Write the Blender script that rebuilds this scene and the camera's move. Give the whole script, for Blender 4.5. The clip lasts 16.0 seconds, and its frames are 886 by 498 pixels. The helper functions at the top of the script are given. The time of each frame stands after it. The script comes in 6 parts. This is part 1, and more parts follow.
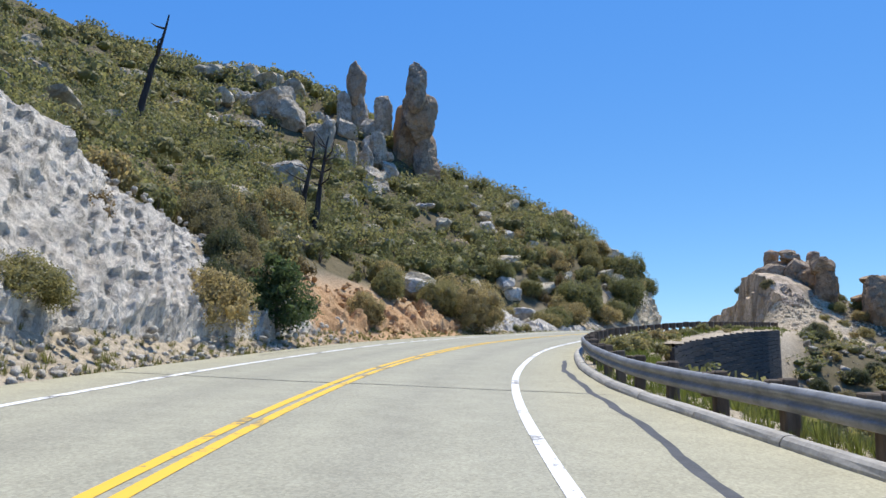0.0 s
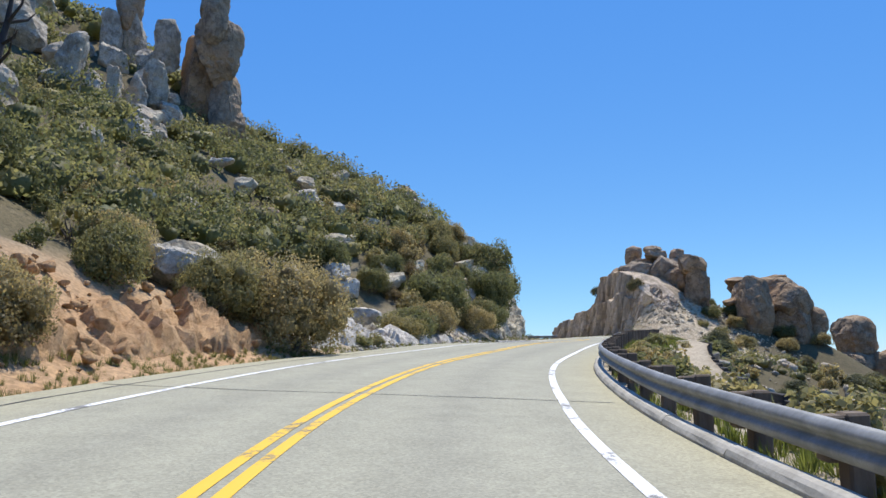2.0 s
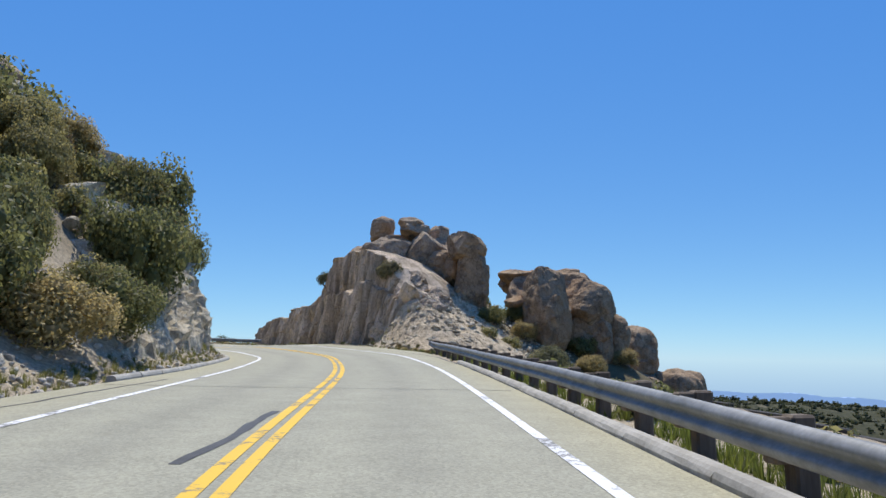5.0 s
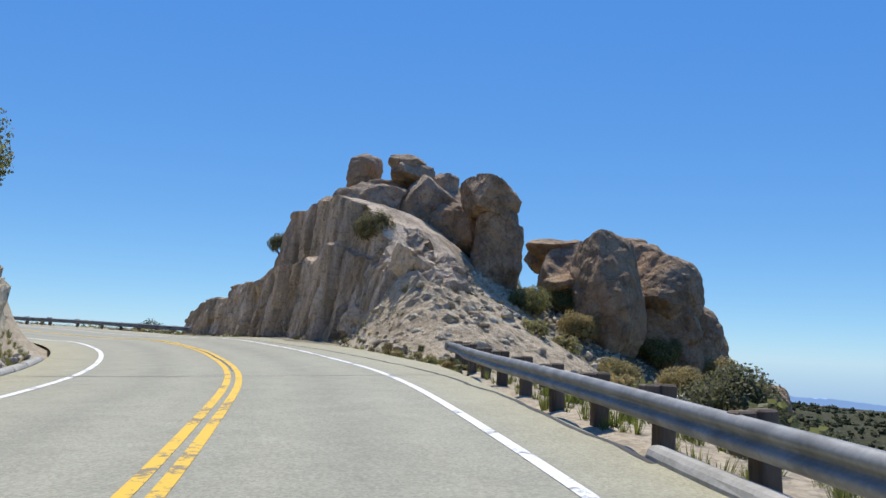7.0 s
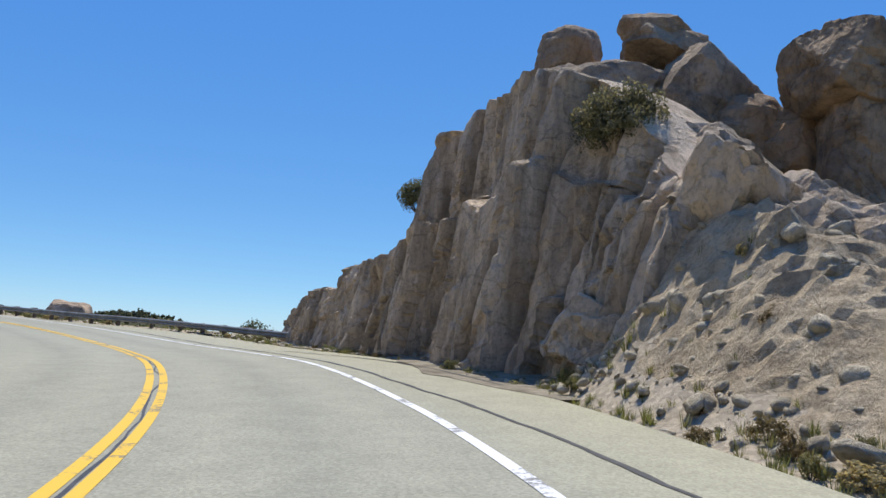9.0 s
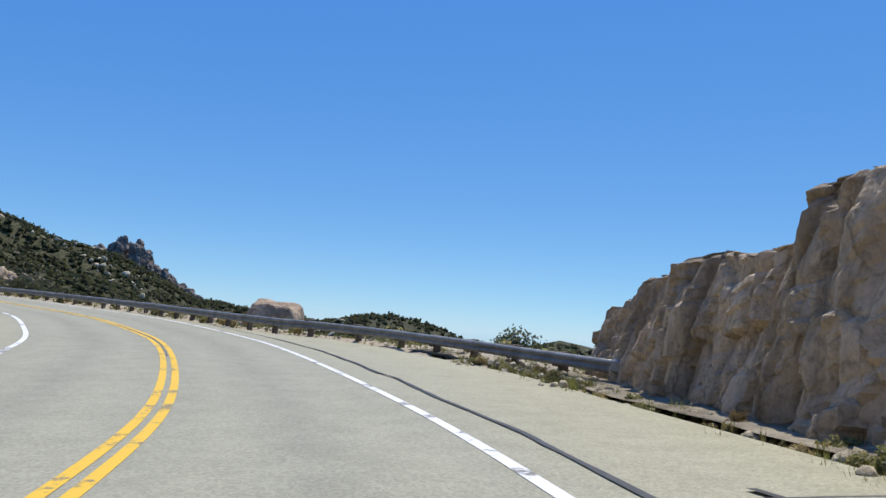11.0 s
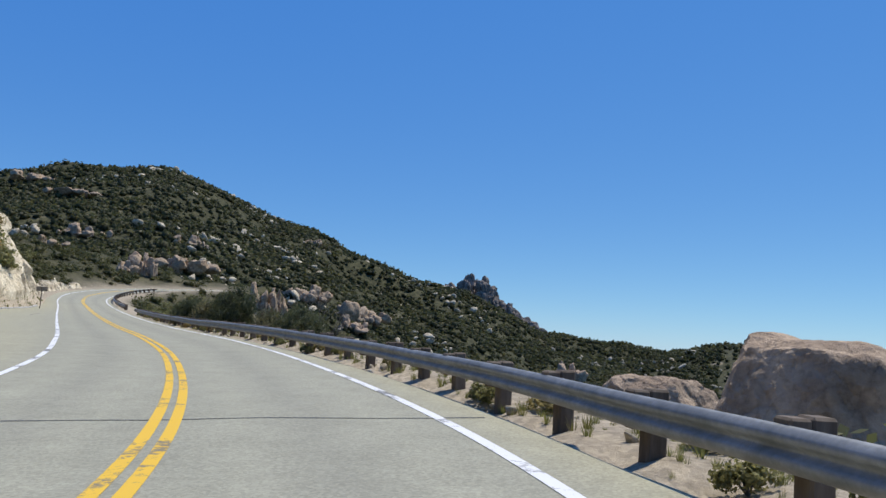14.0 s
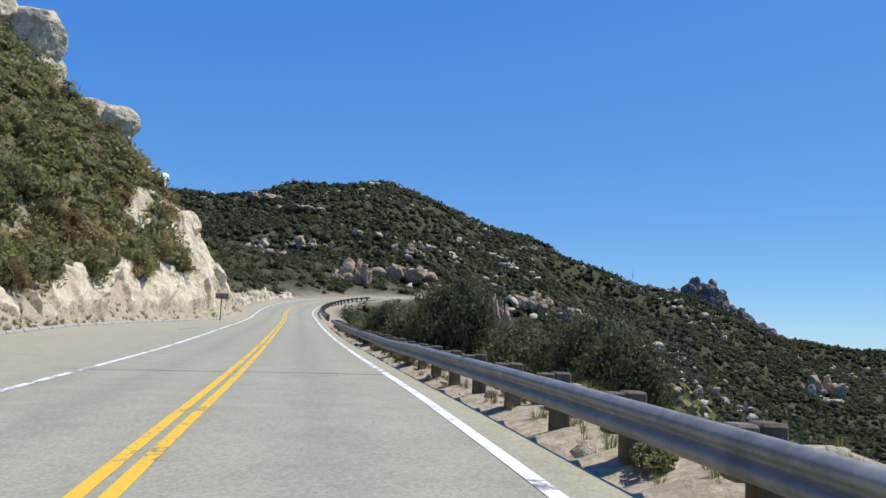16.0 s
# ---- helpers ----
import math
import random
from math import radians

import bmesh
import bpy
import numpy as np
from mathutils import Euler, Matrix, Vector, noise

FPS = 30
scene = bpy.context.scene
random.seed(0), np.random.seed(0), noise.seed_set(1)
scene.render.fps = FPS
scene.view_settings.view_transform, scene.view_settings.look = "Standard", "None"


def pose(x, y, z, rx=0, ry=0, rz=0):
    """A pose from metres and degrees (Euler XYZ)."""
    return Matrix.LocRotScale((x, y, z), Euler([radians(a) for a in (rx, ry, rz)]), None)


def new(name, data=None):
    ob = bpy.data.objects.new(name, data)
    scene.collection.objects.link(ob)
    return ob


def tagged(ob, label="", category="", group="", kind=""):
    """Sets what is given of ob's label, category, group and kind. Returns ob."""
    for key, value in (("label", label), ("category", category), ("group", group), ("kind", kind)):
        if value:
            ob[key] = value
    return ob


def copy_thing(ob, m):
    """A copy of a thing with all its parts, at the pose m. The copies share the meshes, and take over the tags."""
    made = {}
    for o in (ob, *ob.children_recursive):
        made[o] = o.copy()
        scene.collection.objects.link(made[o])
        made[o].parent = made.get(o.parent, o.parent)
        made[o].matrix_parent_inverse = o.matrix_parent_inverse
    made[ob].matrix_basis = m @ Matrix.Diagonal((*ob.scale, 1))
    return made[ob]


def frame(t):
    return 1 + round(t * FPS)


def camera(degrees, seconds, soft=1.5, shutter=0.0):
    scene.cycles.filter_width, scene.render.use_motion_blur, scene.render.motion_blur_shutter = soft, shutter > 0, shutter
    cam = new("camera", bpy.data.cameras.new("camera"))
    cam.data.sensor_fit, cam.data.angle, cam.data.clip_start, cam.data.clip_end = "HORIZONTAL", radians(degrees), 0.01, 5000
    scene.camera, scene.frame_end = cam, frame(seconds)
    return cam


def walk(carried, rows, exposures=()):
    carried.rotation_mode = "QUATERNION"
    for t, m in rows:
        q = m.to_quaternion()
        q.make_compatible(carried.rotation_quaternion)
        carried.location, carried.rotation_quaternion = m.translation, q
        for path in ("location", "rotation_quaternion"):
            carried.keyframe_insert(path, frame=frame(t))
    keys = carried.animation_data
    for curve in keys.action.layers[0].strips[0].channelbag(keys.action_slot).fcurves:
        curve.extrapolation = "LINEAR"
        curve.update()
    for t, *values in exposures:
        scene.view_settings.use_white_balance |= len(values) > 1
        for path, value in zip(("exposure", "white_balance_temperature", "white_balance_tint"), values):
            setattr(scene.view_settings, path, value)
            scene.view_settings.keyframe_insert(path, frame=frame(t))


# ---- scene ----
cam = camera(59.95, 16.0, 1.5)
# seconds, x, y, z, heading to the left of +y, pitch up, roll to the left
PATH = [
    (0.0, 0.000, -0.000, 1.360, -0.021, 7.759, 0.012),
    (0.5, -0.353, 5.687, 1.641, -3.073, 7.797, -0.014),
    (1.0, -0.369, 11.327, 1.906, -6.454, 7.800, -0.184),
    (1.5, -0.060, 16.892, 2.183, -10.083, 8.002, -0.212),
    (2.0, 0.686, 22.355, 2.490, -14.049, 7.971, -0.342),
    (2.5, 1.714, 27.716, 2.766, -18.058, 7.998, -0.285),
    (3.0, 3.105, 32.949, 3.037, -22.260, 8.140, -0.163),
    (3.5, 4.911, 38.021, 3.302, -26.728, 7.981, -0.195),
    (4.0, 7.061, 42.931, 3.552, -30.702, 8.011, 0.032),
    (4.5, 9.509, 47.671, 3.804, -34.133, 8.013, 0.600),
    (5.0, 12.114, 52.298, 4.066, -36.075, 7.889, 0.890),
    (5.5, 14.834, 56.837, 4.285, -37.176, 7.348, 1.162),
    (6.0, 17.609, 61.332, 4.455, -37.805, 6.876, 1.508),
    (6.5, 20.408, 65.807, 4.598, -38.019, 6.867, 1.947),
    (7.0, 23.191, 70.293, 4.752, -37.621, 7.225, 2.471),
    (7.5, 25.892, 74.832, 4.926, -36.307, 7.444, 3.056),
    (8.0, 28.420, 79.472, 5.083, -33.911, 7.144, 3.630),
    (8.5, 30.713, 84.222, 5.221, -30.725, 7.095, 3.992),
    (9.0, 32.686, 89.101, 5.346, -26.776, 6.986, 3.891),
    (9.5, 34.220, 94.124, 5.458, -22.073, 6.821, 3.684),
    (10.0, 35.414, 99.225, 5.614, -17.631, 6.840, 3.936),
    (10.5, 36.200, 104.407, 5.709, -13.362, 6.454, 4.240),
    (11.0, 36.603, 109.640, 5.760, -9.119, 5.908, 4.363),
    (11.5, 36.614, 114.897, 5.773, -4.818, 5.637, 4.247),
    (12.0, 36.225, 120.149, 5.786, -0.485, 5.858, 3.975),
    (12.5, 35.443, 125.364, 5.838, 3.766, 6.405, 3.696),
    (13.0, 34.276, 130.512, 5.976, 7.833, 6.789, 3.520),
    (13.5, 32.774, 135.579, 6.099, 11.813, 6.503, 3.376),
    (14.0, 30.893, 140.530, 6.253, 15.776, 6.532, 3.283),
    (14.5, 28.646, 145.352, 6.387, 19.970, 6.379, 3.320),
    (15.0, 26.070, 150.040, 6.472, 23.987, 6.528, 3.485),
    (15.5, 23.139, 154.554, 6.584, 28.093, 6.429, 3.516),
    (16.0, 19.923, 158.911, 6.693, 31.614, 6.234, 2.972),
]
walk(cam, [(t, Matrix.Translation((x, y, z)) @ pose(0, 0, 0, 90 + p, 0, h) @ pose(0, 0, 0, 0, 0, r))
           for t, x, y, z, h, p, r in PATH],
     [(0, 0.31), (2, 0.27), (3.5, 0.12), (5, 0.08), (10, 0.1), (13, -0.1), (14.5, -0.06), (16, 0.07)])

# ---- light: clear sky, high sun ahead and to the valley side ----
SUN_TO = Vector((0.27, 0.40, 1.0)).normalized()
SUN_EL = math.asin(SUN_TO.z)
SUN_AZ = math.atan2(SUN_TO.x, SUN_TO.y)
world = bpy.data.worlds.new("sky")
scene.world = world
world.use_nodes = True
wt = world.node_tree
sky = wt.nodes.new("ShaderNodeTexSky")
sky.sky_type = 'NISHITA'
sky.sun_disc = False
sky.sun_elevation = SUN_EL
sky.sun_rotation = SUN_AZ
sky.altitude = 1500
sky.air_density = 0.8
sky.dust_density = 0.15
sky.ozone_density = 1.2
tint = wt.nodes.new("ShaderNodeMix")
tint.data_type, tint.blend_type = 'RGBA', 'MULTIPLY'
tint.inputs[0].default_value = 1.0
tint.inputs[7].default_value = (0.43, 0.49, 0.30, 1)
wt.links.new(sky.outputs[0], tint.inputs[6])
air = wt.nodes.new("ShaderNodeMix")
air.data_type, air.blend_type = 'RGBA', 'ADD'
air.inputs[0].default_value = 1.0
air.inputs[7].default_value = (0.0, 0.84, 3.9, 1)
wt.links.new(tint.outputs[2], air.inputs[6])
wt.links.new(air.outputs[2], wt.nodes["Background"].inputs[0])
wt.nodes["Background"].inputs[1].default_value = 0.137
sun = new("sun", bpy.data.lights.new("sun", 'SUN'))
sun.data.energy = 4.5
sun.data.angle = radians(0.53)
sun.data.color = (1.0, 0.945, 0.86)
sun.matrix_world = Matrix.Translation((60, 60, 120)) @ SUN_TO.to_track_quat("Z", "Y").to_matrix().to_4x4()


# ---- materials ----
def material(name, roughness=0.9, metallic=0.0, spec=0.3):
    m = bpy.data.materials.new(name)
    m.use_nodes = True
    nt = m.node_tree
    b = nt.nodes["Principled BSDF"]
    b.inputs["Roughness"].default_value = roughness
    b.inputs["Metallic"].default_value = metallic
    b.inputs["Specular IOR Level"].default_value = spec
    return m, nt, b


def node(nt, kind, **values):
    n = nt.nodes.new(kind)
    for key, v in values.items():
        n.inputs[key].default_value = v
    return n


def coords(nt, own=False):
    """World-size coordinates; own: each object's, shifted by its random number."""
    if not own:
        return nt.nodes.new("ShaderNodeNewGeometry").outputs["Position"]
    tc = nt.nodes.new("ShaderNodeTexCoord")
    oi = nt.nodes.new("ShaderNodeObjectInfo")
    mul = nt.nodes.new("ShaderNodeMath")
    mul.operation = 'MULTIPLY'
    mul.inputs[1].default_value = 91.7
    nt.links.new(oi.outputs["Random"], mul.inputs[0])
    add = nt.nodes.new("ShaderNodeVectorMath")
    nt.links.new(tc.outputs["Object"], add.inputs[0])
    nt.links.new(mul.outputs[0], add.inputs[1])
    return add.outputs[0]


def noise_tex(nt, co, scale, detail=6.0, rough=0.6, stretch=None):
    if stretch:
        mp = nt.nodes.new("ShaderNodeMapping")
        mp.inputs["Scale"].default_value = stretch
        nt.links.new(co, mp.inputs[0])
        co = mp.outputs[0]
    n = node(nt, "ShaderNodeTexNoise", Scale=scale, Detail=detail, Roughness=rough)
    nt.links.new(co, n.inputs["Vector"])
    return n.outputs["Fac"]


def ramp(nt, fac, stops):
    r = nt.nodes.new("ShaderNodeValToRGB")
    e = r.color_ramp.elements
    while len(e) < len(stops):
        e.new(0.5)
    for el, (p, c) in zip(e, stops):
        el.position = p
        el.color = (*c, 1) if len(c) == 3 else c
    nt.links.new(fac, r.inputs[0])
    return r.outputs[0]


def mix(nt, fac, a, b, how='MIX'):
    m = nt.nodes.new("ShaderNodeMix")
    m.data_type = 'RGBA'
    m.blend_type = how
    for v, i in ((fac, 0), (a, 6), (b, 7)):
        if hasattr(v, "is_linked"):
            nt.links.new(v, m.inputs[i])
        elif i == 0:
            m.inputs[0].default_value = v
        else:
            m.inputs[i].default_value = (*v, 1)
    return m.outputs[2]


def bump(nt, b, height, strength=0.5, dist=0.05):
    n = node(nt, "ShaderNodeBump", Strength=strength, Distance=dist)
    nt.links.new(height, n.inputs["Height"])
    nt.links.new(n.outputs[0], b.inputs["Normal"])


def attribute(nt, name):
    a = nt.nodes.new("ShaderNodeAttribute")
    a.attribute_name = name
    return a


def rock_material(name, light, mid, dark, scale=1.0, streak=0.0, own=True, warm=None, crack_mix=0.4):
    """Weathered granite: grain, stains, dark lichen and cracks; streak: how much it runs downwards."""
    m, nt, b = material(name, 0.93, spec=0.2)
    co = coords(nt, own)
    big = noise_tex(nt, co, 0.35 * scale, 5, 0.6)
    run = noise_tex(nt, co, 0.9 * scale, 6, 0.65, (1, 1, 0.16) if streak else None)
    fine = noise_tex(nt, co, 7 * scale, 8, 0.7)
    col = mix(nt, big, mid, light)
    st = ramp(nt, run, [(0.40, (0, 0, 0)), (0.58, (1, 1, 1))])
    col = mix(nt, st, mix(nt, 0.8, col, dark), col)
    spot = noise_tex(nt, co, 2.6 * scale, 7, 0.75)
    col = mix(nt, ramp(nt, spot, [(0.54, (0, 0, 0)), (0.66, (0.75, 0.75, 0.75))]), col, dark)
    if warm:
        w = noise_tex(nt, co, 0.22 * scale, 4, 0.55)
        col = mix(nt, ramp(nt, w, [(0.46, (0, 0, 0)), (0.62, (0.8, 0.8, 0.8))]), col, warm)
    sp = ramp(nt, fine, [(0.3, (0.55, 0.55, 0.55)), (0.5, (1, 1, 1)), (0.75, (1.12, 1.12, 1.12))])
    col = mix(nt, 0.8, col, sp, 'MULTIPLY')
    vo = node(nt, "ShaderNodeTexVoronoi", Scale=0.55 * scale)
    vo.feature = 'DISTANCE_TO_EDGE'
    wob = nt.nodes.new("ShaderNodeVectorMath")
    wob.operation = 'MULTIPLY_ADD'
    nz = node(nt, "ShaderNodeTexNoise", Scale=1.3 * scale, Detail=4.0)
    nt.links.new(co, nz.inputs["Vector"])
    nt.links.new(nz.outputs["Color"], wob.inputs[0])
    wob.inputs[1].default_value = (0.9, 0.9, 0.9)
    nt.links.new(co, wob.inputs[2])
    nt.links.new(wob.outputs[0], vo.inputs["Vector"])
    crack = ramp(nt, vo.outputs["Distance"], [(0.0, (0.35, 0.33, 0.31)), (0.03, (1, 1, 1))])
    col = mix(nt, crack_mix, col, crack, 'MULTIPLY')
    nt.links.new(col, b.inputs["Base Color"])
    h1 = mix(nt, 0.5, fine, run)
    h = mix(nt, crack_mix, h1, crack, 'MULTIPLY')
    bump(nt, b, mix(nt, 0.45, h, spot), 1.0, 0.22)
    return m


def leaf_material(name, c1, c2, c3, own=True):
    """Evergreen scrub leaves, varied by clump and leaf, a little light through them."""
    m, nt, b = material(name, 0.6, spec=0.4)
    g = nt.nodes.new("ShaderNodeNewGeometry")
    oi = nt.nodes.new("ShaderNodeObjectInfo")
    base = ramp(nt, oi.outputs["Random"] if own else noise_tex(nt, g.outputs["Position"], 0.32, 4, 0.7),
                [(0.25, c1), (0.5, c2), (0.78, c3)])
    leaf = ramp(nt, g.outputs["Random Per Island"], [(0.0, (0.6, 0.6, 0.56)), (0.6, (1, 1, 1)), (1.0, (1.3, 1.25, 1.1))])
    col = mix(nt, 1.0, base, leaf, 'MULTIPLY')
    nt.links.new(col, b.inputs["Base Color"])
    tr = nt.nodes.new("ShaderNodeBsdfTranslucent")
    nt.links.new(col, tr.inputs[0])
    ms = nt.nodes.new("ShaderNodeMixShader")
    ms.inputs[0].default_value = 0.55
    nt.links.new(b.outputs[0], ms.inputs[1])
    nt.links.new(tr.outputs[0], ms.inputs[2])
    nt.links.new(ms.outputs[0], nt.nodes["Material Output"].inputs[0])
    return m


def plain(name, c1, c2, scale, roughness=0.9, metallic=0.0, own=True, strength=0.3, dist=0.01, stretch=None, spec=0.3):
    m, nt, b = material(name, roughness, metallic, spec)
    co = coords(nt, own)
    a = noise_tex(nt, co, scale, 6, 0.65, stretch)
    c = noise_tex(nt, co, scale * 9, 4, 0.6, stretch)
    col = mix(nt, ramp(nt, a, [(0.35, (0, 0, 0)), (0.65, (1, 1, 1))]), c1, c2)
    col = mix(nt, 0.5, col, ramp(nt, c, [(0.3, (0.7, 0.7, 0.7)), (0.7, (1.15, 1.15, 1.15))]), 'MULTIPLY')
    nt.links.new(col, b.inputs["Base Color"])
    bump(nt, b, c, strength, dist)
    return m


def asphalt():
    m, nt, b = material("asphalt", 0.88, spec=0.25)
    co = coords(nt)
    big = noise_tex(nt, co, 0.12, 4, 0.6)
    mid = noise_tex(nt, co, 1.7, 5, 0.6)
    grit = node(nt, "ShaderNodeTexVoronoi", Scale=38.0)
    nt.links.new(co, grit.inputs["Vector"])
    fine = noise_tex(nt, co, 60, 3, 0.7)
    col = mix(nt, big, (0.290, 0.281, 0.212), (0.347, 0.335, 0.255))
    col = mix(nt, 0.35, col, ramp(nt, mid, [(0.3, (0.75, 0.75, 0.75)), (0.7, (1.2, 1.2, 1.2))]), 'MULTIPLY')
    g = mix(nt, 0.5, grit.outputs["Color"], fine)
    bw = nt.nodes.new("ShaderNodeRGBToBW")
    nt.links.new(g, bw.inputs[0])
    col = mix(nt, 0.5, col, ramp(nt, bw.outputs[0], [(0.25, (0.6, 0.6, 0.6)), (0.5, (1, 1, 1)), (0.8, (1.5, 1.5, 1.47))]), 'MULTIPLY')
    # worn darker wheel tracks and paler shoulders
    tr = attribute(nt, "across")
    sh = ramp(nt, tr.outputs["Fac"], [(0.0, (1.16, 1.12, 1.0)), (0.09, (1.10, 1.08, 1.02)), (0.13, (1, 1, 1)), (0.22, (1.05, 1.05, 1.04)),
                                      (0.30, (0.92, 0.92, 0.93)), (0.40, (1.06, 1.06, 1.05)), (0.5, (0.97, 0.97, 0.97)), (0.60, (1.05, 1.05, 1.04)),
                                      (0.70, (0.92, 0.92, 0.93)), (0.79, (1.05, 1.05, 1.04)), (0.87, (1, 1, 1)), (0.91, (1.10, 1.08, 1.02)), (1.0, (1.16, 1.12, 1.0))])
    col = mix(nt, 1.0, col, sh, 'MULTIPLY')
    nt.links.new(col, b.inputs["Base Color"])
    bump(nt, b, bw.outputs[0], 0.35, 0.008)
    return m


def line_paint(name, color, under):
    m, nt, b = material(name, 0.7, spec=0.3)
    co = coords(nt)
    w = noise_tex(nt, co, 9, 8, 0.75)
    w2 = noise_tex(nt, co, 1.1, 3, 0.5)
    ad = nt.nodes.new("ShaderNodeMath")
    nt.links.new(w, ad.inputs[0])
    nt.links.new(w2, ad.inputs[1])
    wear = ramp(nt, ad.outputs[0], [(0.83, (1, 1, 1)), (0.93, (0, 0, 0))])
    col = mix(nt, wear, color, under)
    nt.links.new(col, b.inputs["Base Color"])
    bump(nt, b, w, 0.3, 0.004)
    return m


def ground_material():
    """Gravelly granite soil; orange earth and scrub litter where the ground is so."""
    m, nt, b = material("soil", 0.95, spec=0.15)
    co = coords(nt)
    big = noise_tex(nt, co, 0.07, 5, 0.6)
    mid = noise_tex(nt, co, 0.8, 6, 0.65)
    fine = noise_tex(nt, co, 9, 6, 0.7)
    peb = node(nt, "ShaderNodeTexVoronoi", Scale=11.0)
    nt.links.new(co, peb.inputs["Vector"])
    soil = mix(nt, mid, (0.34, 0.28, 0.195), (0.50, 0.43, 0.32))
    litter = mix(nt, mid, (0.085, 0.075, 0.04), (0.19, 0.155, 0.09))
    wood = mix(nt, ramp(nt, noise_tex(nt, co, 0.22, 9, 0.8), [(0.36, (0, 0, 0)), (0.64, (1, 1, 1))]), (0.018, 0.024, 0.011), (0.105, 0.098, 0.05))
    bare = noise_tex(nt, co, 0.035, 9, 0.72)
    wood = mix(nt, ramp(nt, bare, [(0.60, (0, 0, 0)), (0.66, (0.8, 0.8, 0.8))]), wood, (0.34, 0.29, 0.215))
    orange = mix(nt, mid, (0.42, 0.24, 0.115), (0.52, 0.37, 0.22))
    z = attribute(nt, "scrub")
    col = mix(nt, z.outputs["Fac"], soil, litter)
    z3 = attribute(nt, "woods")
    col = mix(nt, z3.outputs["Fac"], col, wood)
    z2 = attribute(nt, "orange")
    col = mix(nt, z2.outputs["Fac"], col, orange)
    col = mix(nt, 0.5, col, ramp(nt, peb.outputs["Color"], [(0.2, (0.6, 0.6, 0.6)), (0.8, (1.35, 1.33, 1.3))]), 'MULTIPLY')
    col = mix(nt, 0.6, col, ramp(nt, fine, [(0.3, (0.65, 0.65, 0.65)), (0.7, (1.2, 1.2, 1.2))]), 'MULTIPLY')
    col = mix(nt, 0.5, col, ramp(nt, big, [(0.3, (0.75, 0.75, 0.75)), (0.7, (1.2, 1.2, 1.2))]), 'MULTIPLY')
    nt.links.new(col, b.inputs["Base Color"])
    bump(nt, b, fine, 0.8, 0.06)
    return m


M_ASPHALT = asphalt()
M_WHITE = line_paint("white_line_paint", (0.74, 0.74, 0.72), (0.2, 0.195, 0.18))
M_YELLOW = line_paint("yellow_line_paint", (0.74, 0.46, 0.045), (0.24, 0.20, 0.12))
M_TAR = plain("crack_sealant", (0.035, 0.035, 0.035), (0.07, 0.07, 0.068), 3, 0.6, own=False)
M_SOIL = ground_material()
M_SHADE_DIRT = plain("shade_dark_verge_soil", (0.15, 0.125, 0.085), (0.33, 0.285, 0.205), 1.6, own=False, strength=0.8, dist=0.05)
M_GRANITE = rock_material("grey_granite", (0.66, 0.60, 0.485), (0.54, 0.48, 0.38), (0.25, 0.215, 0.165), 1.5, warm=(0.56, 0.45, 0.31))
M_PALE = rock_material("pale_cut_granite", (0.714, 0.629, 0.464), (0.578, 0.495, 0.348), (0.315, 0.262, 0.181), 1.3)
M_TAN = rock_material("tan_weathered_granite", (0.53, 0.42, 0.295), (0.41, 0.315, 0.215), (0.19, 0.145, 0.10), 1.1, warm=(0.45, 0.31, 0.19))
# darker copy of the tan granite, with shade put into its colour
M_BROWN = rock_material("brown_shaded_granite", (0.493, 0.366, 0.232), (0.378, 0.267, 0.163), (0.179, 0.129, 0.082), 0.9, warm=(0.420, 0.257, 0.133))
M_BOULDER = rock_material("warm_tan_granite", (0.60, 0.455, 0.31), (0.48, 0.35, 0.235), (0.28, 0.205, 0.14), 0.8)
M_CLIFF = rock_material("brown_fractured_granite", (0.76, 0.62, 0.45), (0.61, 0.48, 0.34), (0.30, 0.23, 0.155), 1.2, streak=1.0)
M_CREAM = rock_material("cream_road_cut_rock", (0.840, 0.747, 0.550), (0.724, 0.614, 0.421), (0.441, 0.356, 0.232), 1.0, own=False, crack_mix=0.15)
M_WHITEROCK = rock_material("white_road_cut_rock", (0.82, 0.755, 0.635), (0.68, 0.615, 0.505), (0.39, 0.345, 0.275), 2.0, own=False, crack_mix=0.15)
M_EARTH = rock_material("orange_earth_bank", (0.64, 0.44, 0.25), (0.54, 0.31, 0.14), (0.38, 0.22, 0.10), 1.6, own=False, crack_mix=0.15)
# ridge towers' shaded faces are put into this dark brown
M_DARKCRAG = rock_material("shade_brown_crag", (0.34, 0.29, 0.24), (0.25, 0.205, 0.165), (0.12, 0.10, 0.085), 0.3)
M_RUBBLE = rock_material("pale_rubble_soil", (0.72, 0.60, 0.42), (0.60, 0.48, 0.31), (0.40, 0.31, 0.20), 2.4, own=False, crack_mix=0.1)
M_LEAF = leaf_material("oak_scrub_leaves", (0.22, 0.225, 0.09), (0.33, 0.30, 0.125), (0.45, 0.365, 0.17))
M_FARLEAF = leaf_material("hillside_scrub_leaves", (0.13, 0.155, 0.06), (0.25, 0.25, 0.10), (0.42, 0.34, 0.15), own=False)
M_DARKLEAF = leaf_material("mountain_oak_leaves", (0.048, 0.062, 0.027), (0.09, 0.098, 0.040), (0.18, 0.155, 0.070), own=False)
M_OAKDARK = leaf_material("grey_green_oak_leaves", (0.10, 0.115, 0.055), (0.16, 0.165, 0.085), (0.25, 0.215, 0.105))
M_PINELEAF = leaf_material("pine_needles", (0.10, 0.15, 0.06), (0.11, 0.16, 0.065), (0.13, 0.17, 0.065))
